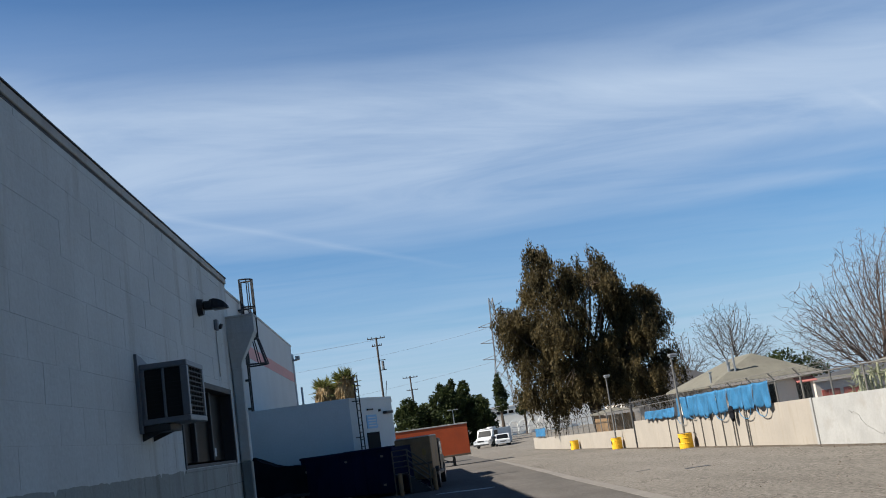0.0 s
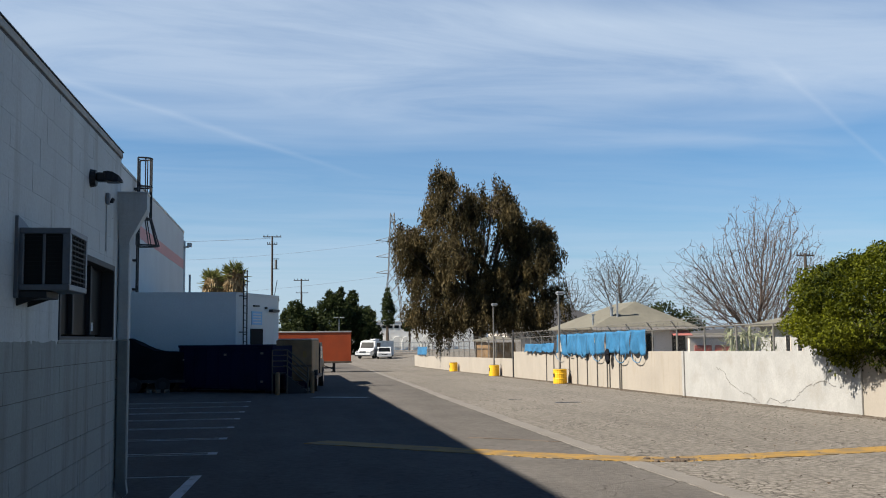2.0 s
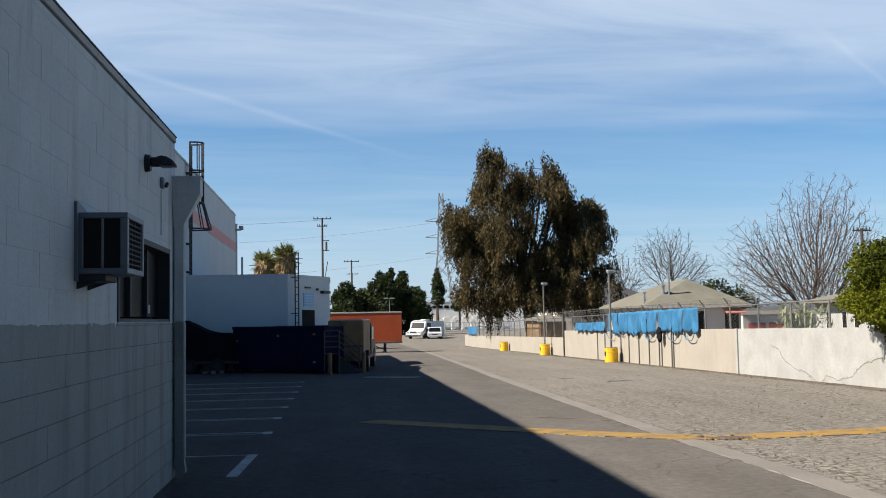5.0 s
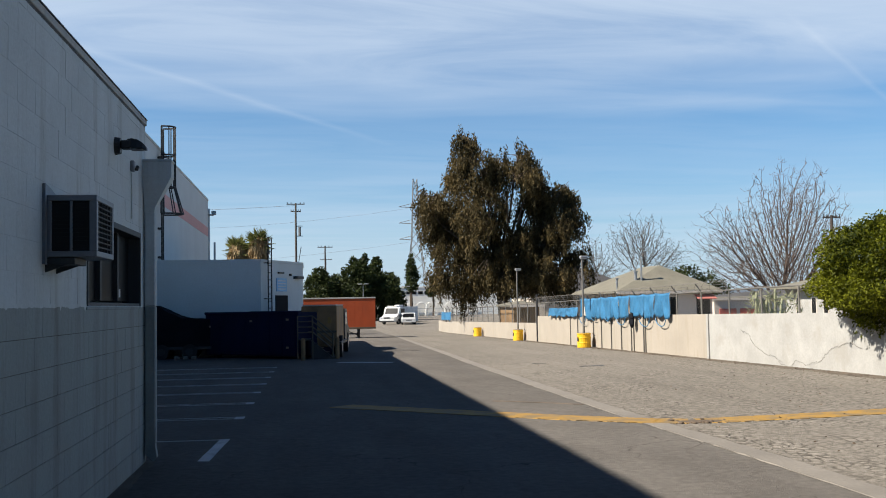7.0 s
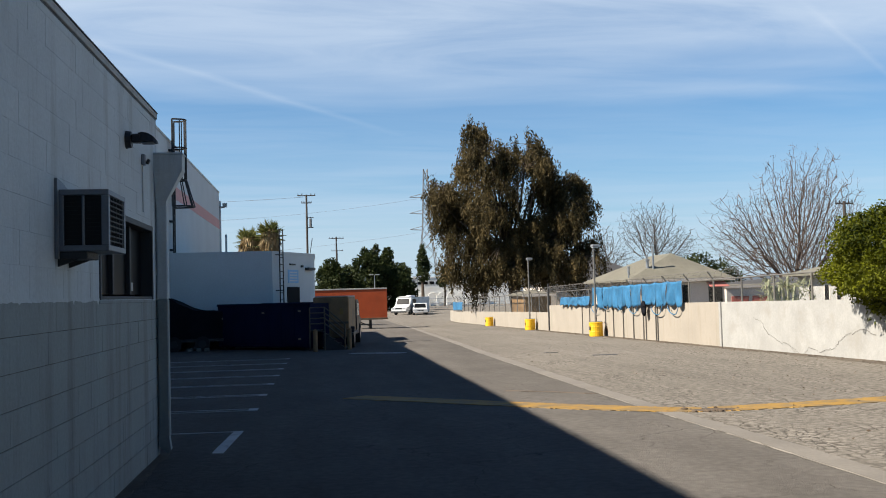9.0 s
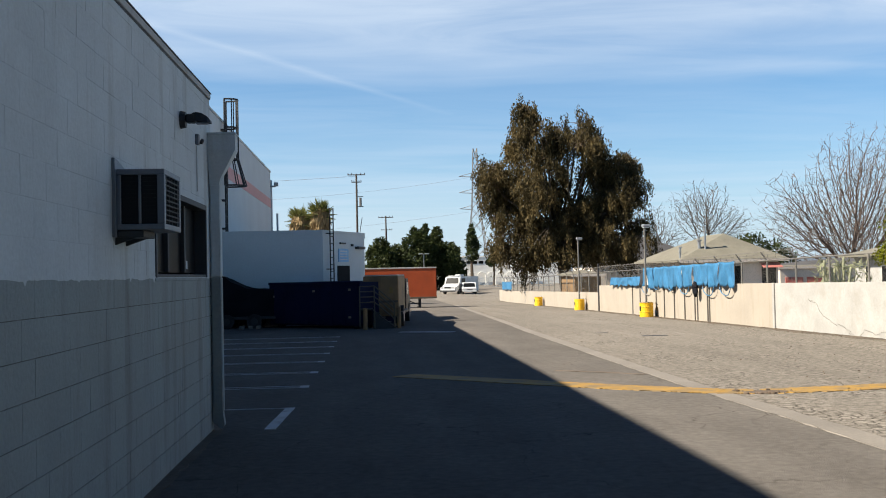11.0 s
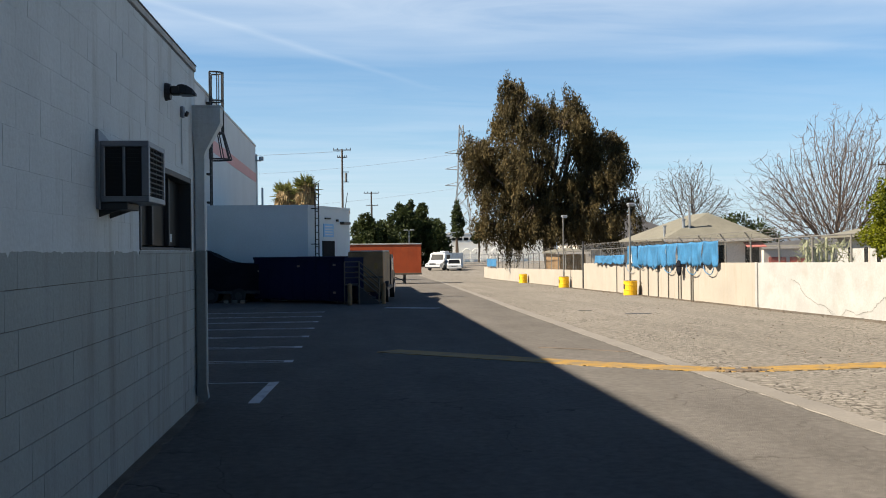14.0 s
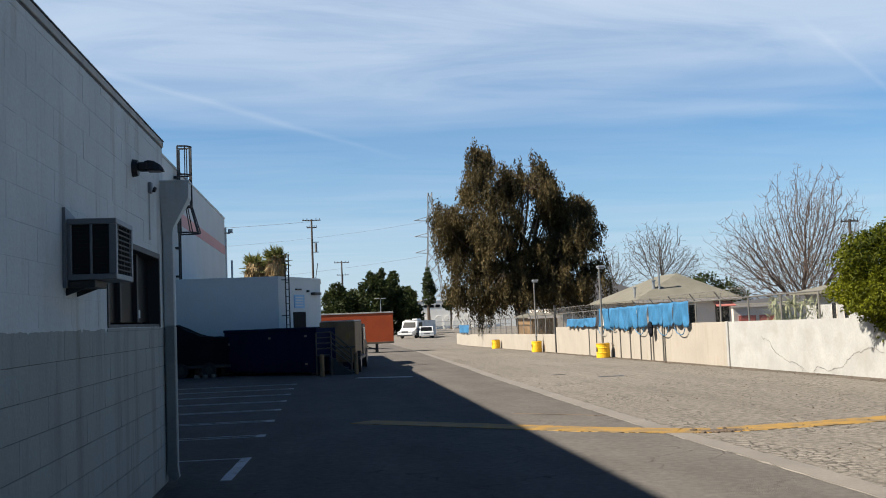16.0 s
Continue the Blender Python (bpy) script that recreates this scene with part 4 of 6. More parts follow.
def build_dumpster():
    g = ground_z(39)
    a, b = Vector((-0.40, 37.7)), Vector((-4.1, 41.0))
    ang = math.degrees(math.atan2(b.y - a.y, b.x - a.x))
    Ln = (b - a).length
    d = thing("roll_off_dumpster", (a.x, a.y, g), "dark blue steel roll-off dumpster with ribs", "dumpster", turn=ang)
    bm = bmesh.new()
    H, Wd = 1.78, -2.3
    for lo, hi in (((0, -0.06, 0.12), (Ln, 0, H)), ((0, Wd, 0.12), (Ln, Wd + 0.06, H)), ((0, Wd, 0.12), (0.06, 0, H)), ((Ln - 0.06, Wd, 0.12), (Ln, 0, H)), ((0, Wd, 0.12), (Ln, 0, 0.2))):
        box(bm, lo, hi, 0.01)
    part("tub", bm, M_dumpster, d)
    for yy in (-0.03, Wd + 0.03):
        part("top_rim", new_box((-0.04, yy - 0.06, H - 0.06), (Ln + 0.04, yy + 0.06, H + 0.04), 0.015), M_dumpster, d)
    for i in range(8):
        x = 0.15 + i * (Ln - 0.3) / 7
        part("rib", new_box((x - 0.05, 0.0, 0.12), (x + 0.05, 0.025, H - 0.06), 0.008), M_dumpster, d)
    for x, z in ((0.5, 1.5), (2.4, 1.45), (4.7, 1.25), (0.5, 0.45)):
        part("reflector", new_box((x - 0.07, 0.025, z - 0.04), (x + 0.07, 0.032, z + 0.04)), M_concrete, d, "pale worn reflector plate")
    for x in (0.4, Ln - 0.4):
        for yy in (-0.3, Wd + 0.3):
            part("roller", new_tube((x, yy - 0.12, 0.12), (x, yy + 0.12, 0.12), 0.12, n=14), M_dark_metal, d)


build_dumpster()


def build_covered_trailer():
    g = ground_z(42)
    t = thing("covered_trailer", (-5.2, 41.6, g), "low trailer heaped under a black tarp", "trailer")
    bm = bmesh.new()
    prof = [(-1.4, 0.45), (-1.4, 2.15), (-0.85, 2.14), (-0.55, 2.0), (-0.15, 1.82), (0.25, 1.64), (1.3, 1.58), (1.3, 0.45)]
    poly(bm, [(x, -0.8, z) for x, z in prof], (0, 1.6, 0))
    bmesh.ops.triangulate(bm, faces=bm.faces[:])
    bmesh.ops.subdivide_edges(bm, edges=bm.edges[:], cuts=3, use_grid_fill=True)
    for v in bm.verts:
        v.co += Vector((1, 1, 1)) * 0.05 * noise.noise(v.co * 2.3)
    part("tarp_cover", bm, M_tarp_black, t)
    part("bed", new_box((-1.4, -0.85, 0.38), (1.35, 0.85, 0.5), 0.01), M_dark_metal, t)
    for x in (-0.6, 0.5):
        w = part("wheel", new_tube((x, -0.9, 0.3), (x, -0.68, 0.3), 0.3, n=18), M_rubber, t)
        part("rim", new_tube((x, -0.92, 0.3), (x, -0.9, 0.3), 0.15, n=12), M_dark_metal, w)
        part("wheel", new_tube((x, 0.68, 0.3), (x, 0.9, 0.3), 0.3, n=18), M_rubber, t)
    for i in range(3):
        x = -4.78 + i * 0.33
        s = thing("wheel_stop", (x - 0.35, 40.3, ground_z(40.3)), "small pale concrete wheel stop on the asphalt", "wheel stop", "wheel stops")
        part("block", new_box((-0.1, -0.08, 0.0), (0.1, 0.08, 0.13), 0.02), M_concrete, s)


build_covered_trailer()


def build_box_truck():
    g = ground_z(40)
    t = thing("box_truck", (0.43, 38.5, g), "grimy brown box truck parked behind the stair", "truck", turn=-6)
    bm = bmesh.new()
    box(bm, (-0.70, 0, 0.45), (0.66, 3.6, 2.0), 0.03)
    body = part("body", bm, M_brown_box, t, "grimy brown steel cargo box")
    for x in (-0.4, 0.0, 0.4):
        part("seam", new_box((x - 0.012, -0.012, 0.6), (x + 0.012, 0.0, 1.95)), M_brown_box, body)
    part("rear_rail", new_box((-0.64, -0.03, 0.98), (0.64, 0.0, 1.06), 0.006), M_rust, body)
    part("placard", new_box((0.32, -0.02, 1.34), (0.44, -0.002, 1.56)), M_yellow_line, body, "faded yellow placard")
    part("roof_edge", new_box((-0.64, -0.02, 2.0), (0.64, 3.62, 2.05), 0.01), M_coping, body)
    bm = bmesh.new()
    poly(bm, [(-0.6, 3.7, 0.45), (-0.6, 6.3, 0.45), (-0.6, 6.3, 1.05), (-0.6, 5.6, 1.15), (-0.6, 5.1, 1.8), (-0.6, 4.7, 1.88), (-0.6, 3.7, 1.88)], (1.3, 0, 0))
    cab = part("cab", bm, M_dark_metal, t)
    part("side_window", new_box((0.70, 4.0, 1.2), (0.707, 5.0, 1.72)), M_glass, cab)
    part("fender", new_box((0.62, 0.3, 0.5), (0.80, 3.6, 0.62), 0.02), M_dark_metal, t)
    for x, y in ((0.66, 1.0), (0.60, 5.3), (-0.6, 1.0), (-0.5, 5.3)):
        w = part("wheel", new_tube((x - 0.13, y, 0.42), (x + 0.13, y, 0.42), 0.42, n=22), M_rubber, t)
        part("rim", new_tube((x + 0.131, y, 0.42), (x + 0.14, y, 0.42), 0.22, n=14), M_galv, w)


build_box_truck()


def build_stair():
    g = ground_z(37.5)
    s = thing("steel_stair", (-0.25, 37.4, g), "small dark steel stair with pipe handrails", "stair")
    part("landing", new_box((-0.15, 0.0, 0.70), (0.35, 0.75, 0.76), 0.008), M_dark_metal, s)
    for i in range(4):
        part("step", new_box((0.35 + i * 0.22, 0.0, 0.55 - i * 0.17), (0.59 + i * 0.22, 0.75, 0.59 - i * 0.17), 0.005), M_dark_metal, s)
    for y in (0.0, 0.75):
        for z in (1.0, 1.2, 1.4, 1.6):
            part("rail", new_tube((-0.15, y, z), (0.40, y, z), 0.02, n=6), M_rail, s)
            part("sloping_rail", new_tube((0.40, y, z), (1.15, y, z - 0.65), 0.02, n=6), M_rail, s)
        for x, z0, z1 in ((-0.15, 0.0, 1.6), (0.40, 0.0, 1.6), (1.15, 0.0, 0.95)):
            part("post", new_tube((x, y, z0), (x, y, z1), 0.024, n=8), M_rail, s)
    bm = bmesh.new()
    poly(bm, [(0.35, 0.02, 0.70), (1.2, 0.02, 0.02), (1.2, 0.02, -0.02), (0.35, 0.02, -0.02)], (0, 0.72, 0))
    part("skirt", bm, M_dark_metal, s)
    for x, y in ((-0.20, 36.6), (1.06, 37.6)):
        gg = ground_z(y)
        b = thing("bollard", (x, y, gg), "rusty brown steel pipe bollard on the asphalt", "bollard", "bollards by the stair")
        bm = bmesh.new()
        tube(bm, (0, 0, 0), (0, 0, 0.76), 0.085, n=14)
        tube(bm, (0, 0, 0.76), (0, 0, 0.81), 0.085, 0.04, n=14)
        part("pipe", bm, M_brown_box, b)


build_stair()


def build_orange_trailer():
    y = 74
    g = ground_z(y)
    t = thing("semi_trailer", (0, y, g), "orange steel semi-trailer standing on landing legs", "trailer")
    x0, x1, z0, z1 = -6.0, 4.93, 0.76, 2.95
    part("body", new_box((x0, 0, z0), (x1, 2.5, z1), 0.03), M_orange, t)
    part("top_rail", new_box((x0 - 0.02, -0.03, z1 - 0.02), (x1 + 0.02, 2.53, z1 + 0.08), 0.01), M_coping, t)
    part("bottom_rail", new_box((x0 - 0.02, -0.03, z0 - 0.08), (x1 + 0.02, 2.53, z0 + 0.06), 0.01), M_rust, t)
    for i in range(18):
        x = x0 + 0.35 + i * 0.6
        part("rib", new_box((x - 0.02, -0.003, z0 + 0.06), (x + 0.02, 0.0, z1 - 0.02), 0.002), M_orange, t)
    for yy in (0.35, 2.15):
        part("leg", new_box((3.66, yy - 0.06, 0.02), (3.78, yy + 0.06, z0 - 0.05), 0.01), M_dark_metal, t)
        part("foot", new_box((3.56, yy - 0.14, 0.0), (3.88, yy + 0.14, 0.04), 0.01), M_dark_metal, t)
    part("leg_brace", new_tube((3.7, 0.35, 0.2), (2.4, 0.35, z0 - 0.05), 0.035, n=6), M_dark_metal, t)
    part("leg_brace", new_tube((3.7, 0.35, 0.35), (2.9, 0.35, 0.35), 0.03, n=6), M_dark_metal, t)
    for x in (-5.0, -3.8):
        for yy in (0.1, 2.1):
            w = part("wheel", new_tube((x, yy, 0.5), (x, yy + 0.3, 0.5), 0.5, n=22), M_rubber, t)
            part("rim", new_tube((x, yy - 0.01, 0.5), (x, yy, 0.5), 0.27, n=14), M_galv, w)


build_orange_trailer()


def build_car(name, at, turn, size, paint, label, category, van=False):
    """A small far vehicle: body with a shaped side profile, windows, wheels and lights. Its front points to -y."""
    Ln, Wd, Ht = size
    c = thing(name, (at[0], at[1], ground_z(at[1])), label, category, turn=turn)
    bm = bmesh.new()
    h = Ht
    if van:
        prof = [(0, 0.35), (0, 0.35 * h + 0.1), (0.10 * Ln, 0.45 * h), (0.18 * Ln, 0.62 * h), (0.22 * Ln, 0.97 * h), (0.26 * Ln, h), (Ln, h), (Ln, 0.35)]
    else:
        prof = [(0, 0.3), (0, 0.5 * h), (0.22 * Ln, 0.58 * h), (0.36 * Ln, 0.97 * h), (0.45 * Ln, h), (0.88 * Ln, 0.98 * h), (Ln, 0.6 * h), (Ln, 0.3)]
    poly(bm, [(-Wd / 2, y, z) for y, z in prof], (Wd, 0, 0))
    es = [e for e in bm.edges if e.calc_length() > 0.15]
    bmesh.ops.bevel(bm, geom=es, offset=0.05, segments=2, affect="EDGES")
    part("body", bm, paint, c)
    if van:
        p0, p1 = Vector((0, 0.17 * Ln - 0.01, 0.60 * h)), Vector((0, 0.222 * Ln - 0.02, 0.93 * h))
    else:
        p0, p1 = Vector((0, 0.23 * Ln - 0.02, 0.60 * h)), Vector((0, 0.355 * Ln - 0.02, 0.93 * h))
    bm = bmesh.new()
    poly(bm, [(-Wd * 0.42, p0.y, p0.z), (Wd * 0.42, p0.y, p0.z), (Wd * 0.38, p1.y, p1.z), (-Wd * 0.38, p1.y, p1.z)], (0, -0.02, 0.01))
    part("windscreen", bm, M_glass, c)
    for s in (-1, 1):
        lo = (s * Wd / 2 - 0.008, 0.26 * Ln, 0.60 * h)
        hi = (s * Wd / 2 + 0.008, (0.42 if van else 0.85) * Ln, 0.90 * h)
        part("side_window", new_box(lo, hi, 0.004), M_glass, c)
        part("headlight", new_box((s * Wd * 0.36 - 0.14, -0.02, 0.33 * h), (s * Wd * 0.36 + 0.14, 0.03, 0.40 * h), 0.01), M_galv, c)
        for y in (0.17 * Ln, 0.8 * Ln):
            r = 0.36
            w = part("wheel", new_tube((s * (Wd / 2 - 0.2), y, r), (s * (Wd / 2 + 0.02), y, r), r, n=20), M_rubber, c)
            part("rim", new_tube((s * (Wd / 2 + 0.02), y, r), (s * (Wd / 2 + 0.03), y, r), r * 0.6, n=12), M_galv, w)
    part("bumper", new_box((-Wd / 2, -0.08, 0.32), (Wd / 2, 0.02, 0.52), 0.02), M_dark_metal if van else paint, c)
    part("grille", new_box((-Wd * 0.22, -0.02, 0.33 * h), (Wd * 0.22, 0.012, 0.42 * h)), M_grille, c)
    return c


rv = build_car("motorhome", (10.4, 133.5), -32, (7.2, 2.3, 2.35), M_car_white, "white boxy motorhome parked at the end of the yard", "motorhome", True)
part("roof_unit", new_box((-0.4, 3.0, 2.35), (0.4, 4.2, 2.62), 0.05), M_car_white, rv)
part("roof_box", new_box((-0.8, 1.6, 2.34), (0.8, 2.7, 2.48), 0.05), M_car_white, rv)
part("side_band", new_box((1.1, 2.4, 1.15), (1.108, 6.2, 1.35)), M_car_dark, rv, "dark blue band")
build_car("car", (13.9, 146), -10, (4.4, 1.75, 1.45), M_car_white, "white car parked beyond the motorhome", "car")
build_car("suv", (15.4, 152), -8, (4.6, 1.85, 1.65), M_car_dark, "dark blue car parked beyond the motorhome", "car")
build_car("pickup_van", (13.0, 130.0), -4, (4.8, 1.85, 1.55), M_car_white, "white van with a dark windscreen on the yard", "van")


def build_gate_fence():
    y = 190
    f = thing("gate_fence", (0, y, ground_z(y)), "far chain-link gate fence across the yard end", "fence")
    for i in range(15):
        x = 13 + i * 1.6
        part("post", new_tube((x, 0, 0), (x, 0, 1.9), 0.05, n=6), M_galv, f)
    for z in (0.15, 1.0, 1.85):
        part("rail", new_tube((13, 0, z), (35.4, 0, z), 0.04, n=6), M_galv, f)
    verts, faces = [], []
    for i in range(140):
        x = 13 + i * 0.16
        k = len(verts)
        verts += [(x, 0, 0.1), (x + 0.02, 0, 0.1), (x + 0.02, 0, 1.85), (x, 0, 1.85)]
        faces.append((k, k + 1, k + 2, k + 3))
    raw("mesh", verts, faces, M_galv, f)["kind"] = "stuff"


build_gate_fence()

# ---------------- trees ----------------


def leaf_arrays(rng, pts, dirs, length, width):
    """Diamond leaves at pts along dirs."""
    n = len(pts)
    side = np.cross(dirs, rng.normal(size=(n, 3)))
    side /= np.linalg.norm(side, axis=1, keepdims=True) + 1e-9
    L = length * rng.uniform(0.6, 1.3, size=(n, 1))
    Wd = width * rng.uniform(0.6, 1.3, size=(n, 1))
    v = np.stack([pts - dirs * L / 2, pts + side * Wd / 2, pts + dirs * L / 2, pts - side * Wd / 2], axis=1).reshape(-1, 3)
    f = np.arange(4 * n).reshape(n, 4)
    return v, f


def leaves(name, v, f, mat, parent, label=""):
    me = bpy.data.meshes.new(name)
    me.from_pydata(v.tolist(), [], f.tolist())
    me.materials.append(mat)
    ob = new(name, me)
    ob.parent = parent
    if label:
        ob["label"] = label
    return ob


def limb_tubes(segs, n=6):
    """Tapered tubes, segs of (a, b, r1, r2), as verts and faces."""
    verts, faces = [], []
    for a, b, r1, r2 in segs:
        a, b = Vector(a), Vector(b)
        d = (b - a).normalized()
        s = d.orthogonal().normalized()
        u = d.cross(s)
        k = len(verts)
        for p, r in ((a, r1), (b, r2)):
            for i in range(n):
                q = 2 * math.pi * i / n
                verts.append(p + s * (r * math.cos(q)) + u * (r * math.sin(q)))
        for i in range(n):
            faces.append((k + i, k + (i + 1) % n, k + n + (i + 1) % n, k + n + i))
    return [tuple(v) for v in verts], faces


def limb_path(rng, a, b, r1, r2, bend, steps=5):
    a, b = np.array(a, float), np.array(b, float)
    off = rng.normal(size=3) * bend
    pts = [a + (b - a) * (k / steps) + off * math.sin(math.pi * k / steps) for k in range(steps + 1)]
    return [(pts[k], pts[k + 1], r1 + (r2 - r1) * k / steps, r1 + (r2 - r1) * (k + 1) / steps) for k in range(steps)]


def build_pepper_tree():
    rng = np.random.default_rng(5)
    base = np.array([15.95, 80.0, ground_z(80)])
    t = thing("pepper_tree", tuple(base), "large weeping tree with olive brown foliage behind the wall", "tree")
    # crown lobes: across, up and half width
    lobes = [
        (-3.4, 15.6, 0.9), (-2.5, 15.1, 0.9), (-3.6, 14.0, 1.1), (-2.4, 13.6, 1.3), (-4.2, 12.6, 0.9), (-1.2, 12.9, 1.2), (-0.9, 13.5, 0.8), (0.1, 13.9, 1.1), (1.1, 14.5, 0.9), (2.0, 13.5, 1.0), (2.2, 12.4, 1.0),
        (0.5, 12.6, 1.4), (3.2, 11.5, 0.9), (4.3, 11.0, 0.9), (5.2, 11.4, 0.9), (5.6, 10.4, 0.8), (5.4, 9.4, 0.9), (2.3, 10.6, 1.2), (3.7, 9.6, 1.4), (4.1, 8.0, 1.2), (5.4, 6.4, 1.0),
        (6.1, 5.4, 0.8), (4.7, 5.6, 1.5), (4.7, 3.9, 1.2), (3.3, 7.0, 1.7), (2.7, 4.9, 1.7), (3.0, 8.6, 1.6), (-0.6, 10.9, 1.3), (1.9, 10.6, 1.2), (-2.6, 11.2, 1.6), (-1.2, 9.0, 1.6),
        (1.7, 8.0, 1.5), (0.2, 7.0, 1.7), (-6.1, 11.2, 0.9), (-6.3, 10.2, 0.8), (-5.2, 10.2, 1.1), (-5.9, 8.8, 0.9), (-4.2, 9.9, 1.3), (-3.0, 8.8, 1.7), (-4.7, 7.8, 1.4), (-5.6, 6.9, 0.9),
        (-5.2, 5.6, 1.1), (-3.4, 6.6, 1.7), (-1.4, 6.4, 1.8), (-4.4, 4.6, 1.2), (-2.6, 4.8, 1.5), (-0.6, 4.8, 1.6), (1.4, 5.4, 1.7), (-3.0, 3.4, 1.1), (1.8, 4.4, 1.2), (5.4, 12.0, 0.7), (5.9, 11.2, 0.7), (4.0, 10.4, 1.1), (4.7, 9.0, 1.1),
    ]
    segs = limb_path(rng, (0.2, 0, 0), (-0.3, 0, 3.6), 0.55, 0.42, 0.15)
    fork = np.array([-0.3, 0, 3.6])
    V, F, k = [], [], 0
    for x, z, r in lobes:
        y = rng.uniform(-2.6, 1.4)
        c = np.array([x, y, z])
        mid = fork + (c - fork) * 0.5 + np.array([0, 0, 0.5])
        segs += limb_path(rng, fork, mid, 0.17, 0.09, 0.25) + limb_path(rng, mid, c, 0.09, 0.04, 0.25)
        n = int(15 * r * r) + 4
        sprays = []
        for _ in range(n):
            d = rng.normal(size=3)
            d /= np.linalg.norm(d)
            d[2] = d[2] * 0.9 + 0.1
            q = c + d * r * rng.uniform(0.35, 1.28) * np.array([1, 1.15, 0.95])
            sprays += [(d, q + rng.normal(size=3) * 0.19) for _ in range(6)]
            segs.append((c + (q - c) * 0.2, q, 0.03, 0.012))
        for d, p in sprays:
            if noise.noise(Vector((p[0] * 0.75, p[1] * 0.3, p[2] * 0.6))) < (-0.23 if p[2] > 7 else -0.28):
                continue
            ln = rng.uniform(0.35, 1.7)
            m = int(ln * 20)
            s = np.linspace(0, 1, m)[:, None]
            sway = rng.normal(size=3) * 0.22
            sway[2] = 0
            out = d * np.array([1, 1, 0]) * 0.35
            pts = p + np.array([0, 0, -ln]) * s + (sway + out) * s * (1.2 - s * 0.5) + rng.normal(size=(m, 3)) * 0.09
            dirs = np.tile(np.array([0, 0, -1.0]), (m, 1)) + rng.normal(size=(m, 3)) * 0.55
            dirs /= np.linalg.norm(dirs, axis=1, keepdims=True)
            v, f = leaf_arrays(rng, pts, dirs, 0.30, 0.085)
            V.append(v)
            F.append(f + k)
            k += len(v)
    # long strands that hang over the wall into the yard
    for q in (-3.9, -3.5, -3.1):
        segs += limb_path(rng, (-1.6, -1.5, 6.2), (q, -7.5, 4.6), 0.02, 0.012, 0.05)
    for k in range(210):
        if k < 110:
            p = np.array([rng.uniform(-4.35, -3.35), rng.uniform(-9.0, -6.5), rng.uniform(2.4, 4.6)])
        else:
            p = np.array([rng.uniform(-3.6, -1.4), rng.uniform(-6.0, -2.0), rng.uniform(3.4, 6.4)])
        ln = rng.uniform(1.0, 2.9)
        m = int(ln * 14)
        s = np.linspace(0, 1, m)[:, None]
        pts = p + np.array([0, 0, -ln]) * s + rng.normal(size=(m, 3)) * 0.1
        dirs = np.tile(np.array([0, 0, -1.0]), (m, 1)) + rng.normal(size=(m, 3)) * 0.4
        dirs /= np.linalg.norm(dirs, axis=1, keepdims=True)
        v, f = leaf_arrays(rng, pts, dirs, 0.34, 0.08)
        V.append(v)
        F.append(f + k)
        k += len(v)
    v, f = limb_tubes(segs)
    raw("trunk", v, f, M_bark, t, smooth=True)
    leaves("crown", np.concatenate(V), np.concatenate(F), M_leaf_tree, t)


build_pepper_tree()


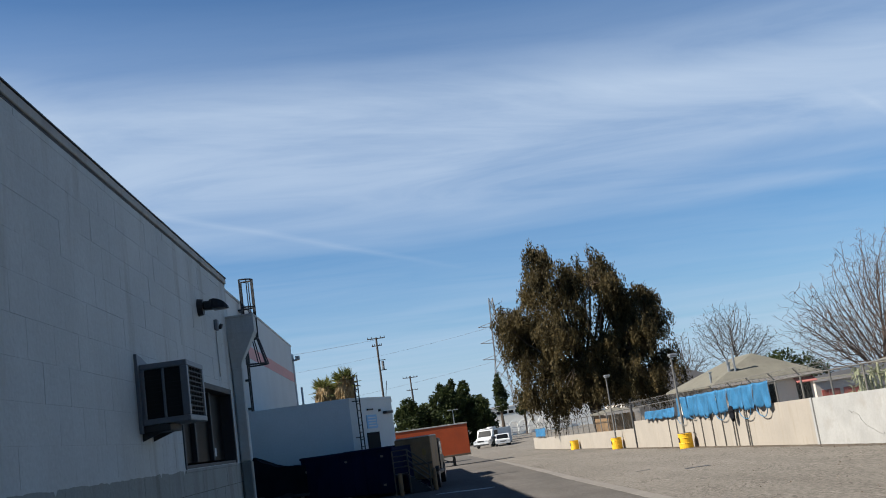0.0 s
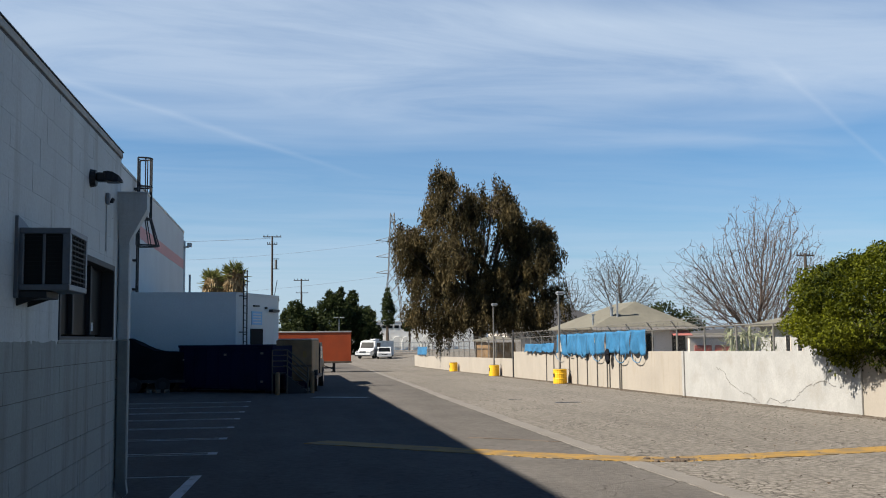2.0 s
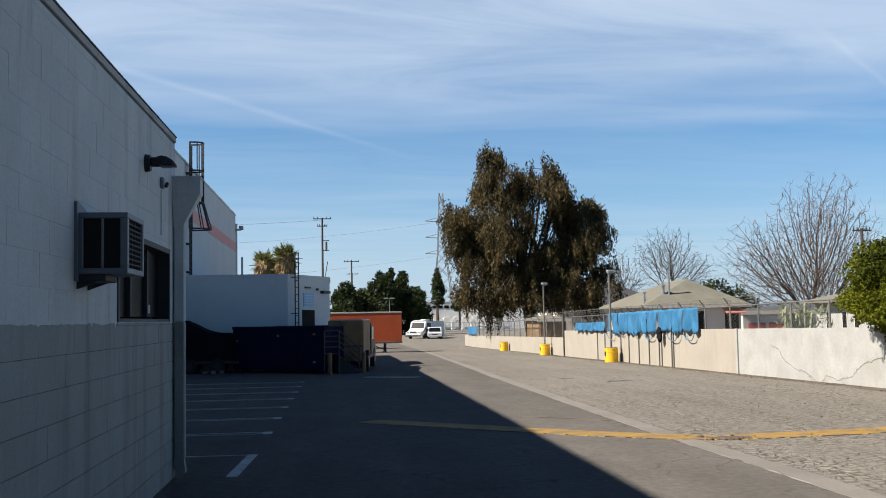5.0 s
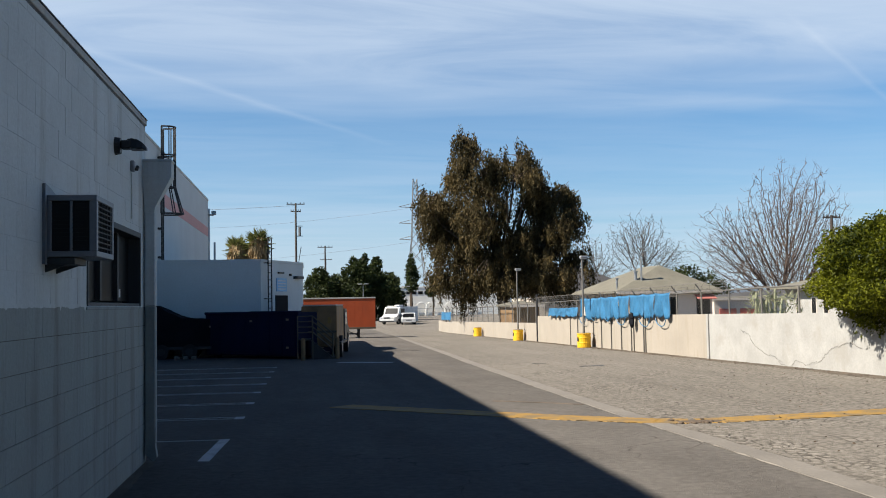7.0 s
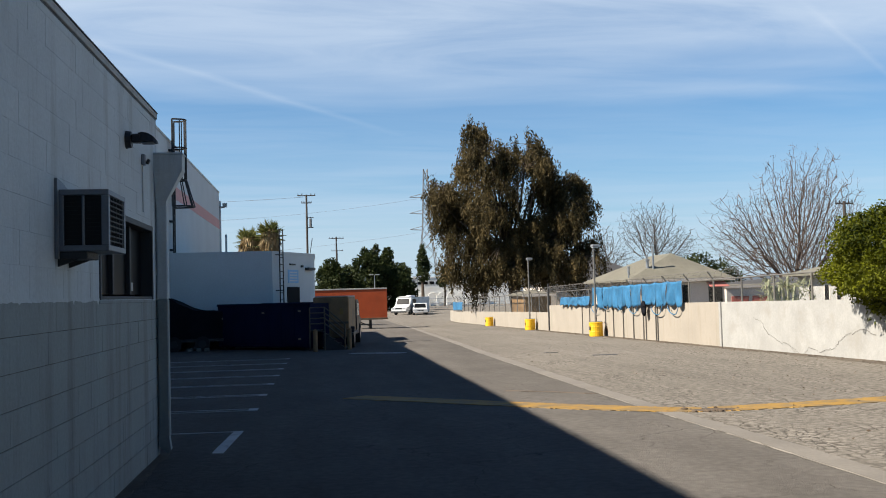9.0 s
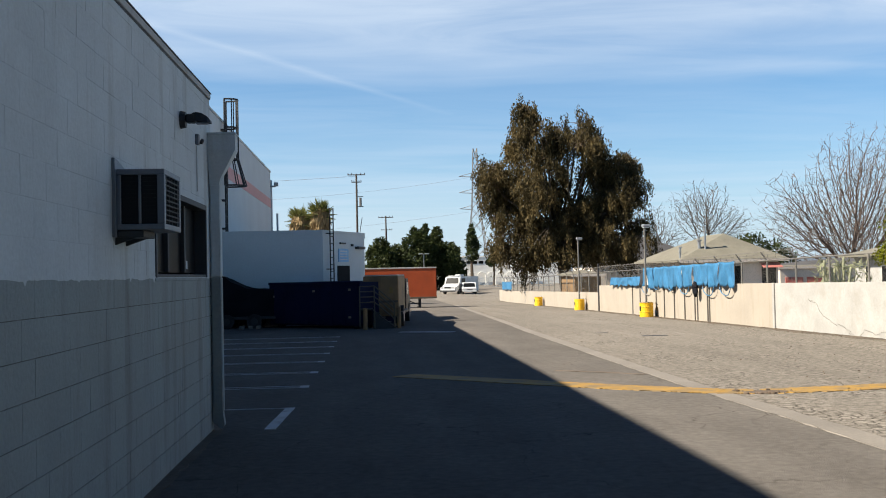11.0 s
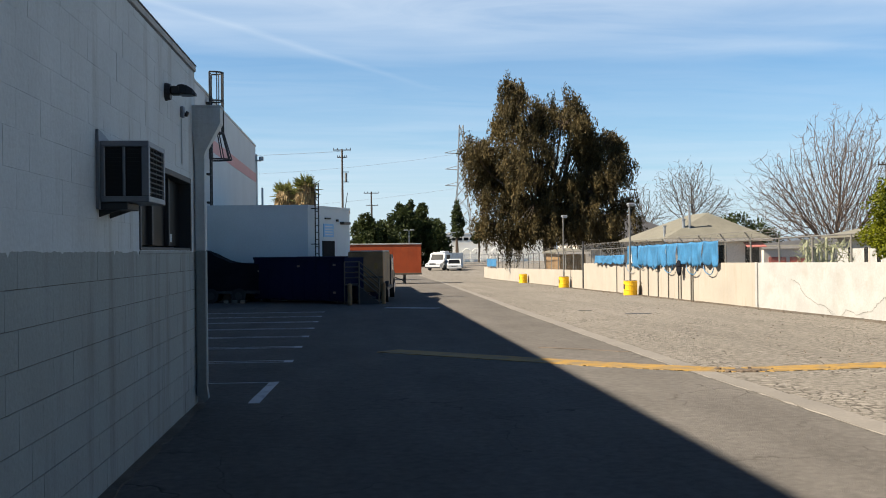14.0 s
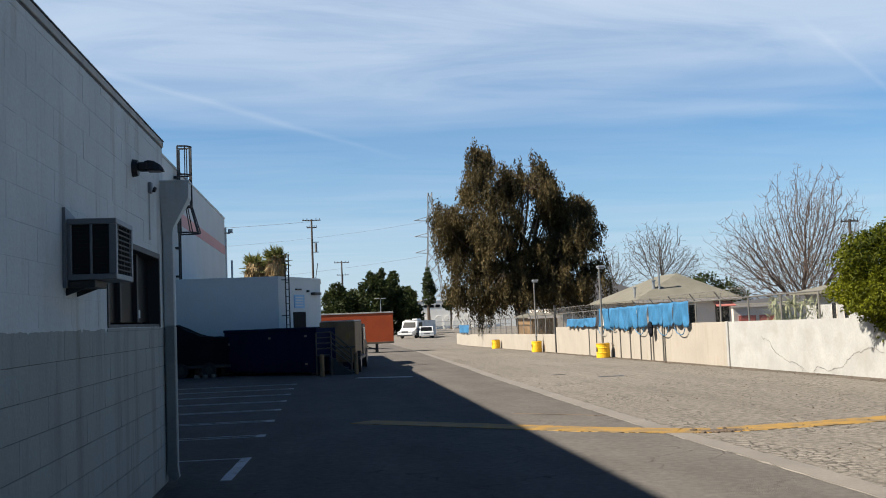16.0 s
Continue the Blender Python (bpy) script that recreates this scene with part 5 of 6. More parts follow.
def build_bare_tree(at, lobes, count, step, rise, tip, mat, seed, label):
    """A leafless tree: limbs grow from the trunk towards points scattered in the crown's lobes (x, z, half width, half height)."""
    rng = np.random.default_rng(seed)
    t = thing("bare_tree", at, label, "tree", "bare winter trees")
    area = np.array([a * b for _, _, a, b in lobes])
    goals = []
    for k in rng.choice(len(lobes), size=count, p=area / area.sum()):
        x, z, a, b = lobes[k]
        d = rng.normal(size=3)
        d *= min(1.18, abs(rng.normal()) * 0.42 + 0.25) / np.linalg.norm(d)
        goals.append((x + d[0] * a, d[1] * a * 0.8, z + d[2] * b))
    goals = np.array(goals)
    goals = goals[goals[:, 2] > 1.5]
    fork = 0.12 * goals[:, 2].max()
    nodes = [np.array([0, 0, fork * k / 4]) for k in range(5)]
    parent = [-1, 0, 1, 2, 3]
    near = np.full(len(goals), 0)
    dist = np.full(len(goals), 1e9)
    grown = collections.Counter()
    fresh = list(range(len(nodes)))
    alive = np.ones(len(goals), bool)
    for _ in range(160):
        for i in fresh:
            live = np.nonzero(alive)[0]
            d = np.linalg.norm(goals[live] - nodes[i], axis=1)
            m = d < dist[live]
            dist[live[m]], near[live[m]] = d[m], i
        alive &= dist > step * 1.1
        if not alive.any():
            break
        idx = np.nonzero(alive)[0]
        pull = np.zeros((len(nodes), 3))
        np.add.at(pull, near[idx], (goals[idx] - np.array(nodes)[near[idx]]) / dist[idx][:, None])
        fresh = []
        for i in np.unique(near[idx]):
            if grown[i] > 2:
                alive[near == i] = False
                continue
            grown[i] += 1
            v = pull[i] / (np.linalg.norm(pull[i]) + 1e-9) + np.array([0, 0, rise]) + rng.normal(size=3) * 0.13
            v /= np.linalg.norm(v)
            nodes.append(nodes[i] + v * step)
            parent.append(i)
            fresh.append(len(nodes) - 1)
    weight = np.zeros(len(nodes))
    kids = collections.Counter(parent)
    for i in range(len(nodes) - 1, 0, -1):
        if kids[i] == 0:
            weight[i] = 1
        weight[parent[i]] += weight[i]
    radius = tip * np.maximum(weight, 1) ** 0.43
    limb = {}
    groups = collections.defaultdict(list)
    for i in range(1, len(nodes)):
        p = parent[i]
        limb[i] = 0 if i < 5 else (i if limb.get(p, 0) == 0 and len(groups) < 24 else limb.get(p, 0))
        groups[limb[i]].append((nodes[p], nodes[i], radius[i] if p < 4 else min(radius[p], radius[i] * 1.5), radius[i]))
        if kids[i] == 0:
            d = nodes[i] - nodes[p]
            for _ in range(2):
                e = d / np.linalg.norm(d) * 0.8 + rng.normal(size=3) * 0.3 + np.array([0, 0, rise * 3])
                groups[limb[i]].append((nodes[i], nodes[i] + e * step * rng.uniform(0.8, 2.2), tip * 0.8, tip * 0.35))
    for k, segs in groups.items():
        raw("branch" if k else "trunk", *limb_tubes(segs, 4 if k else 8), mat, t)
    return t


build_bare_tree((47.6, 95.0, ground_z(95)), [(1.2, 9.8, 5.0, 6.0), (-4.6, 7.2, 4.6, 4.4), (5.2, 7.8, 2.6, 4.2), (-1.0, 5.6, 6.0, 3.6), (3.5, 5.5, 4.5, 3.4)], 16000, 0.30, 0.17, 0.0135, M_bare, 3, "tall bare tree with fine reddish brown twigs")
build_bare_tree((37.6, 110.0, ground_z(110)), [(0.0, 9.0, 3.4, 3.2), (3.4, 7.4, 2.2, 2.2)], 5000, 0.28, 0.03, 0.0135, M_bare_far, 8, "spreading bare tree with pale grey twigs")
build_bare_tree((32.4, 112.0, ground_z(112)), [(0.0, 7.4, 2.3, 2.5), (1.8, 6.2, 2.0, 1.6)], 3000, 0.28, 0.03, 0.0135, M_bare_far, 11, "low bare tree with pale grey twigs")


def build_bush():
    rng = np.random.default_rng(9)
    c = np.array([13.75, 20.2, 2.1])
    t = thing("ficus_tree", (13.85, 20.2, ground_z(20.2)), "dense rounded bright green tree overhanging the boundary wall", "tree")
    gz = ground_z(20.2)
    segs = limb_path(rng, (0, 0, 0), (0, 0, 1.6), 0.16, 0.12, 0.05)
    R = np.array([2.5, 2.7, 1.46])
    n = 125000
    d = rng.normal(size=(n, 3))
    d /= np.linalg.norm(d, axis=1, keepdims=True)
    lump = np.array([1 + 0.13 * noise.noise(Vector(q) * 2.6) + 0.17 * noise.noise(Vector(q) * 7.5) for q in d])
    rad = lump * rng.uniform(0.72, 1.04, size=n) ** 0.7
    pts = d * R * rad[:, None] + np.array([0, 0, c[2] - gz])
    keep = pts[:, 2] > 1.05 + 0.28 * np.sin(pts[:, 1] * 3 + pts[:, 0] * 2)
    pts, d = pts[keep], d[keep]
    dirs = d * 0.5 + rng.normal(size=pts.shape) * 0.7 + np.array([0, 0, -0.3])
    dirs /= np.linalg.norm(dirs, axis=1, keepdims=True)
    v, f = leaf_arrays(rng, pts, dirs, 0.085, 0.04)
    V, F, k = [v], [f], len(v)
    for _ in range(36):
        p = np.array([rng.uniform(-1.5, -0.8), rng.uniform(-1.9, 1.5), rng.uniform(1.0, 1.3)])
        ln = rng.uniform(0.12, 0.36)
        m = int(ln * 40)
        s = np.linspace(0, 1, m)[:, None]
        q = p + np.array([0, 0, -ln]) * s + rng.normal(size=(m, 3)) * 0.05
        dd = np.tile(np.array([0, 0, -1.0]), (m, 1)) + rng.normal(size=(m, 3)) * 0.5
        dd /= np.linalg.norm(dd, axis=1, keepdims=True)
        v, f = leaf_arrays(rng, q, dd, 0.12, 0.05)
        V.append(v)
        F.append(f + k)
        k += len(v)
    for _ in range(24):
        e = rng.normal(size=3)
        e /= np.linalg.norm(e)
        e[2] = abs(e[2]) * 0.6
        segs += limb_path(rng, (0, 0, 1.6), np.array([0, 0, 1.7]) + e * R * 0.8, 0.07, 0.02, 0.1)
    vv, ff = limb_tubes(segs)
    raw("trunk", vv, ff, M_bark, t)
    leaves("crown", np.concatenate(V), np.concatenate(F), M_leaf_bush, t)


build_bush()


def build_clump_tree(name, at, height, lobes, seed, label, leaf=0.6, count=330, mat=M_leaf_far):
    """A far evergreen: trunk and a crown of many clumps of leaves."""
    rng = np.random.default_rng(seed)
    t = thing(name, at, label, "tree", "far evergreen trees")
    segs = limb_path(rng, (0, 0, 0), (0, 0, height * 0.8), height * 0.03, height * 0.008, 0.1)
    V, F, k = [], [], 0
    for x, z, r in lobes:
        c = np.array([x, rng.uniform(-1, 1), z])
        segs += limb_path(rng, (0, 0, z * 0.7), c, 0.12, 0.04, 0.1, 3)
        n = int(count * r * r)
        d = rng.normal(size=(n, 3))
        d /= np.linalg.norm(d, axis=1, keepdims=True)
        lump = np.array([1 + 0.3 * noise.noise(Vector(q) * 2.2 + Vector((x, z, 0))) for q in d])
        pts = c + d * (r * lump * rng.uniform(0.55, 1.05, size=n))[:, None]
        dirs = d + rng.normal(size=pts.shape) * 0.7
        dirs /= np.linalg.norm(dirs, axis=1, keepdims=True)
        v, f = leaf_arrays(rng, pts, dirs, leaf, leaf * 0.45)
        V.append(v)
        F.append(f + k)
        k += len(v)
    v, f = limb_tubes(segs)
    raw("trunk", v, f, M_bark, t)
    leaves("crown", np.concatenate(V), np.concatenate(F), mat, t)
    return t


G2 = -0.96
build_clump_tree("evergreen_tree", (1.9, 166, G2), 9.2, [(0, 7.8, 1.3), (-0.8, 6.2, 1.9), (1.0, 6.0, 1.9), (0, 3.6, 2.6), (-0.3, 1.6, 2.2)], 31, "dark green evergreen tree beyond the yard")
build_clump_tree("evergreen_tree", (4.9, 172, G2), 8.5, [(0, 6.6, 1.5), (-0.8, 5.0, 1.8), (1.0, 4.8, 1.9), (0, 2.8, 2.4)], 32, "dark green evergreen tree beyond the yard")
build_clump_tree("evergreen_tree", (8.2, 168, G2), 10.8, [(1.3, 11.0, 0.4), (1.2, 10.2, 0.8), (-0.6, 10.0, 0.8), (0.3, 9.0, 1.4), (-0.9, 7.8, 1.9), (1.0, 7.4, 2.1), (0, 5.0, 2.7), (0, 2.4, 2.5)], 33, "dark green evergreen tree beyond the yard")
build_clump_tree("evergreen_tree", (11.2, 171, G2), 11.3, [(0.5, 10.4, 0.7), (0.4, 9.4, 1.1), (0.0, 7.9, 1.7), (1.0, 6.4, 2.0), (-0.5, 5.0, 2.6), (0.6, 2.6, 2.6)], 34, "dark green evergreen tree beyond the yard")
build_clump_tree("evergreen_tree", (14.0, 169, G2), 8.0, [(0.2, 6.4, 1.4), (-0.5, 4.8, 1.9), (0.6, 3.6, 1.8), (0, 2.0, 2.2)], 35, "dark green evergreen tree beyond the yard")
build_clump_tree("cypress_tree", (22.9, 222, G2), 14.5, [(0, 13.6, 0.5), (0, 12.2, 0.9), (-0.1, 10.6, 1.3), (0.2, 8.8, 1.6), (0, 7.0, 1.5)], 36, "tall narrow dark cypress tree in the distance")
build_clump_tree("cypress_tree", (19.2, 232, G2), 11.0, [(0, 9.6, 0.8), (-0.4, 8.2, 1.1), (0.3, 6.8, 1.1), (0, 5.0, 1.2)], 37, "slender dark tree in the distance")
build_clump_tree("evergreen_tree", (27.6, 221, G2), 9.0, [(0, 8.0, 1.0), (0.4, 6.4, 1.4), (-0.5, 5.4, 1.2)], 38, "slender dark tree in the distance")
build_clump_tree("evergreen_tree", (32.2, 84, ground_z(84)), 4.6, [(0, 4.3, 1.1), (1.4, 4.5, 1.2), (2.8, 3.7, 1.2), (4.2, 3.2, 1.1), (0.6, 2.8, 1.3), (2.2, 2.6, 1.4)], 39, "small dark green tree behind the house", 0.3, 500)


def build_palm(at, h, seed):
    rng = np.random.default_rng(seed)
    t = thing("fan_palm", at, "fan palm with green fronds over a dry brown skirt", "palm tree", "fan palms")
    raw("trunk", *limb_tubes(limb_path(rng, (0, 0, 0), (0, 0, h - 0.4), 0.26, 0.2, 0.1), 8), M_bark, t)
    V, F, k = [], [], 0
    n = 900
    a = rng.uniform(0, 2 * math.pi, n)
    zz = rng.uniform(-2.2, -0.1, n)
    rr = 0.3 + 0.6 * np.sin(np.clip((zz + 2.4) / 2.4, 0, 1) * 2.6) * rng.uniform(0.6, 1.0, n)
    pts = np.stack([rr * np.cos(a), rr * np.sin(a), h + zz], 1)
    dirs = np.stack([0.3 * np.cos(a), 0.3 * np.sin(a), -np.ones(n)], 1) + rng.normal(size=(n, 3)) * 0.2
    dirs /= np.linalg.norm(dirs, axis=1, keepdims=True)
    v, f = leaf_arrays(rng, pts, dirs, 0.85, 0.16)
    leaves("dry_skirt", v, f, M_palm_skirt, t, "hanging dry brown fronds")
    for i in range(38):
        az, el = rng.uniform(0, 2 * math.pi), rng.uniform(-0.5, 1.4)
        d = np.array([math.cos(az) * math.cos(el), math.sin(az) * math.cos(el), math.sin(el)])
        hub = np.array([0, 0, h - 0.35]) + d * rng.uniform(0.4, 0.75)
        m = 16
        s = np.cross(d, [0, 0, 1])
        s /= np.linalg.norm(s) + 1e-9
        u = np.cross(s, d)
        fan = np.linspace(-1.3, 1.3, m)
        dirs = d[None] * np.cos(fan)[:, None] + s[None] * np.sin(fan)[:, None] + u[None] * 0.1 + np.array([0, 0, -0.15])
        dirs /= np.linalg.norm(dirs, axis=1, keepdims=True)
        pts = hub + dirs * 0.42
        v, f = leaf_arrays(rng, pts, dirs, 0.95, 0.075)
        V.append(v)
        F.append(f + k)
        k += len(v)
    leaves("crown", np.concatenate(V), np.concatenate(F), M_leaf_palm, t)


for x, y, h, s in ((-6.2, 90.5, 8.05, 41), (-5.3, 93.0, 7.8, 42), (-4.35, 90.0, 8.6, 43)):
    build_palm((x, y, -0.96), h, s)

# ---------------- poles, wires, tower ----------------


def build_pole(at, h, arms, label, extra=False, r=0.15):
    p = thing("utility_pole", at, label, "utility pole", "utility poles")
    part("pole", new_tube((0, 0, 0), (0, 0, h), r, r * 0.7, n=10), M_pale_wood, p)
    for z, half in arms:
        part("crossarm", new_box((-half, -0.06, h - z - 0.07), (half, 0.06, h - z + 0.07), 0.01), M_pale_wood, p)
        for s in (-0.92, -0.5, 0.5, 0.92):
            part("insulator", new_tube((s * half, 0, h - z + 0.07), (s * half, 0, h - z + 0.32), 0.06, 0.04, n=8), M_dark_metal, p)
    if extra:
        part("transformer", new_tube((0.55, 0, h - 4.9), (0.55, 0, h - 3.6), 0.19, n=14), M_tower, p)
        for z in (3.5, 5.0):
            part("bracket", new_box((0, -0.05, h - z), (1.0, 0.05, h - z + 0.1)), M_dark_metal, p)
        part("riser", new_tube((0.35, 0, h - 9.0), (0.75, 0, h - 6.6), 0.05, n=6), M_dark_metal, p)
    return p


build_pole((-1.75, 150, G2), 18.1, ((0.15, 1.35), (1.25, 0.75)), "tall dark wooden utility pole with crossarms", True, 0.2)
build_pole((3.4, 200, G2), 14.7, ((0.3, 1.5),), "wooden utility pole with one crossarm in the distance", False, 0.2)
build_pole((4.6, 260, G2), 15.0, ((0.3, 1.5),), "thin utility pole far in the distance", False, 0.15)
build_pole((50.2, 90, ground_z(90)), 10.5, ((0.2, 0.9),), "dark wooden utility pole behind the houses", False, 0.2)


def build_light_mast(at, h):
    p = thing("light_mast", at, "slim steel parking light mast with twin heads", "lamp post")
    part("mast", new_tube((0, 0, 0), (0, 0, h), 0.08, 0.05, n=8), M_galv, p)
    for s in (-1, 1):
        part("lamp_head", new_box((s * 0.5 - 0.35, -0.2, h - 0.05), (s * 0.5 + 0.35, 0.2, h + 0.1), 0.03), M_galv, p)


build_light_mast((8.6, 158, G2), 6.0)
build_light_mast((20.0, 205, G2), 6.4)


def wire(pts, r, label, sag=0.0):
    w = thing("power_line", (0, 0, 0), label, "power line", "power lines")
    bm = bmesh.new()
    a, b = Vector(pts[0]), Vector(pts[1])
    n = 16
    sweep(bm, [a.lerp(b, k / n) - Vector((0, 0, 4 * sag * (k / n) * (1 - k / n))) for k in range(n + 1)], r, 4)
    part("conductor", bm, M_dull_wire, w)


wire(((-60, 235, 20.0), (26.0, 260, 27.0)), 0.02, "dark overhead power line crossing the sky", 2.0)
wire(((-60, 235, 11.0), (26.0, 260, 18.0)), 0.02, "dark overhead power line crossing the sky", 1.5)
wire(((-1.75, 150, 16.8), (-60, 150, 17.2)), 0.02, "dark overhead power line crossing the sky", 1.0)
for z in (7.4, 6.4, 5.8):
    wire(((20, 92, z - 1.2), (50.2, 90, z)), 0.009, "thin cable between poles behind the houses", 0.6)


def build_tower():
    t = thing("lattice_tower", (28.4, 262, G2), "tall grey lattice steel transmission tower", "transmission tower")
    H = 36.0

    def half(z):
        return 3.4 * (1 - z / 20) + 1.1 * (z / 20) if z < 20 else 1.1 - 0.6 * (z - 20) / (H - 20)

    lv = [0, 5, 9.5, 13.5, 17, 20, 22.5, 25, 27.5, 30, 32.5, 36]
    cs = ((-1, -1), (1, -1), (1, 1), (-1, 1))
    for sx, sy in cs:
        for z0, z1 in zip(lv[:-1], lv[1:]):
            part("leg", new_tube((sx * half(z0), sy * half(z0), z0), (sx * half(z1), sy * half(z1), z1), 0.11, n=4), M_tower, t)
    for z0, z1 in zip(lv[:-1], lv[1:]):
        for k in range(4):
            a, b = cs[k], cs[(k + 1) % 4]
            part("brace", new_tube((a[0] * half(z0), a[1] * half(z0), z0), (b[0] * half(z1), b[1] * half(z1), z1), 0.06, n=4), M_tower, t)
            part("brace", new_tube((b[0] * half(z0), b[1] * half(z0), z0), (a[0] * half(z1), a[1] * half(z1), z1), 0.06, n=4), M_tower, t)
    for z in (20.0, 24.3, 28.6):
        for s in (-1, 1):
            part("arm", new_tube((s * 0.9, 0, z - 0.2), (s * 4.4, 0, z), 0.12, 0.07, n=4), M_tower, t)
            part("arm_stay", new_tube((s * 0.9, 0, z + 0.9), (s * 4.4, 0, z), 0.07, n=4), M_tower, t)


build_tower()


# ---------------- houses ----------------
def build_house(name, x0, x1, y0, y1, eave, ridge, wall_mat, roof_mat, label, over=0.5, shift=0.0):
    g = ground_z((y0 + y1) / 2)
    h = thing(name, (x0, y0, g), label, "house")
    W_, D_ = x1 - x0, y1 - y0
    e, r = eave - g, ridge - g
    part("wall", new_box((0, 0, -0.2), (W_, D_, e - 0.02)), wall_mat, h)
    bm = bmesh.new()
    inset = min(W_, D_) / 2
    b = [bm.verts.new(p) for p in ((-over, -over, e), (W_ + over, -over, e), (W_ + over, D_ + over, e), (-over, D_ + over, e))]
    c = [bm.verts.new(p) for p in ((-over, -over, e + 0.12), (W_ + over, -over, e + 0.12), (W_ + over, D_ + over, e + 0.12), (-over, D_ + over, e + 0.12))]
    if W_ >= D_:
        ra, rb = bm.verts.new((inset, D_ / 2, r)), bm.verts.new((W_ - inset, D_ / 2, r))
        tops = [(c[0], c[1], rb, ra), (c[1], c[2], rb), (c[2], c[3], ra, rb), (c[3], c[0], ra)]
    else:
        ra, rb = bm.verts.new((W_ / 2 + shift, inset, r)), bm.verts.new((W_ / 2 + shift, D_ - inset, r))
        tops = [(c[0], c[1], ra), (c[1], c[2], rb, ra), (c[2], c[3], rb), (c[3], c[0], ra, rb)]
    for f in tops:
        bm.faces.new(f)
    for k in range(4):
        bm.faces.new((b[k], b[(k + 1) % 4], c[(k + 1) % 4], c[k]))
    bm.faces.new(b[::-1])
    bmesh.ops.recalc_face_normals(bm, faces=bm.faces[:])
    part("roof", bm, roof_mat, h)
    part("fascia", new_box((-over - 0.02, -over - 0.03, e - 0.06), (W_ + over + 0.02, -over - 0.004, e + 0.1)), M_house_wall, h)
    return h, e, r


def add_window(h, x, y, z0, z1, w, side="y"):
    """A window with frame and pane in the wall that faces the yard (side y: the near wall; side x: the wall towards -x)."""
    if side == "y":
        win = part("window", new_box((x, y - 0.05, z0), (x + w, y + 0.02, z1), 0.005), M_house_wall, h)
        part("pane", new_box((x + 0.06, y - 0.056, z0 + 0.06), (x + w - 0.06, y - 0.05, z1 - 0.06)), M_glass, win)
    else:
        win = part("window", new_box((x - 0.05, y, z0), (x + 0.02, y + w, z1), 0.005), M_house_wall, h)
        part("pane", new_box((x - 0.056, y + 0.06, z0 + 0.06), (x - 0.05, y + w - 0.06, z1 - 0.06)), M_glass, win)


h, e, r = build_house("house", 19.5, 25.4, 60.4, 70, 2.12, 3.95, M_house_wall, M_roof, "cream stucco bungalow with a grey-green hip roof", 0.5, 0.6)
add_window(h, 3.05, 0, 1.2, 2.55, 0.5)
part("door", new_box((4.85, -0.04, -0.05), (5.75, 0.01, 2.45), 0.005), M_dark_door, h, "dark doorway under the awning")
add_window(h, 0.5, 0, 1.0, 2.2, 1.2)
add_window(h, 0, 2.5, 1.0, 2.1, 1.6, "x")
bm = bmesh.new()
poly(bm, [(4.7, -0.03, e - 0.12), (5.95, -0.03, e - 0.12), (5.95, -0.7, e - 0.42), (4.7, -0.7, e - 0.42)], (0, 0, -0.05))
part("awning", bm, M_awning, h, "faded red awning")
for x, y, z0, z1, rr in ((1.9, 3.0, 3.2, 4.4, 0.07), (1.6, 0.9, 2.6, 4.95, 0.07), (1.25, 1.0, 2.6, 4.1, 0.1), (0.2, 1.6, 2.6, 3.7, 0.08), (-0.2, 0.4, 2.5, 3.4, 0.05)):
    pz = part("vent_pipe", new_tube((x, y, z0), (x, y, z1), rr, n=8), M_galv, h)
    part("cap", new_tube((x, y, z1), (x, y, z1 + 0.07), rr * 1.7, n=8), M_galv, pz)
build_house("house", 20.0, 30.0, 88, 97, 2.5, 5.0, M_house_wall, M_roof_dark, "bungalow with a dark shingle roof behind trees")
h, e, r = build_house("garage", 27.9, 31.4, 66, 67.4, 1.6, 1.8, M_house_wall, M_roof, "cream garage with faded red doors", 0.15)
for i in range(2):
    d = part("garage_door", new_box((0.35 + i * 1.5, -0.04, -0.1), (1.6 + i * 1.5, 0.01, 1.65), 0.01), M_red_door, h, "faded red wooden door")
    for k in range(3):
        part("panel", new_box((0.45 + i * 1.5, -0.055, 0.1 + k * 0.55), (1.5 + i * 1.5, -0.04, 0.5 + k * 0.55), 0.01), M_red_door, d)
h, e, r = build_house("house", 29.9, 39.0, 50, 59.5, 2.18, 3.7, M_bright_wall, M_roof, "white stucco bungalow with a grey shingle roof", 0.7)
add_window(h, 0, 5.6, 0.8, 2.2, 0.6, "x")
add_window(h, 0, 4.2, 0.8, 2.2, 0.6, "x")
add_window(h, 0, 7.6, 0.8, 2.2, 0.5, "x")
part("chimney", new_box((1.0, 3.0, e + 0.4), (1.25, 3.25, e + 1.5), 0.01), M_house_wall, h)
build_house("shed", 13.2, 14.9, 63.5, 68, 1.40, 1.75, M_brown_box, M_roof, "low brown wooden shed with a white fascia behind the fence", 0.25)
build_house("house", 34.0, 46.0, 76, 84, 1.7, 2.3, M_house_wall, M_roof_dark, "low bungalow with a dark roof behind the garage")


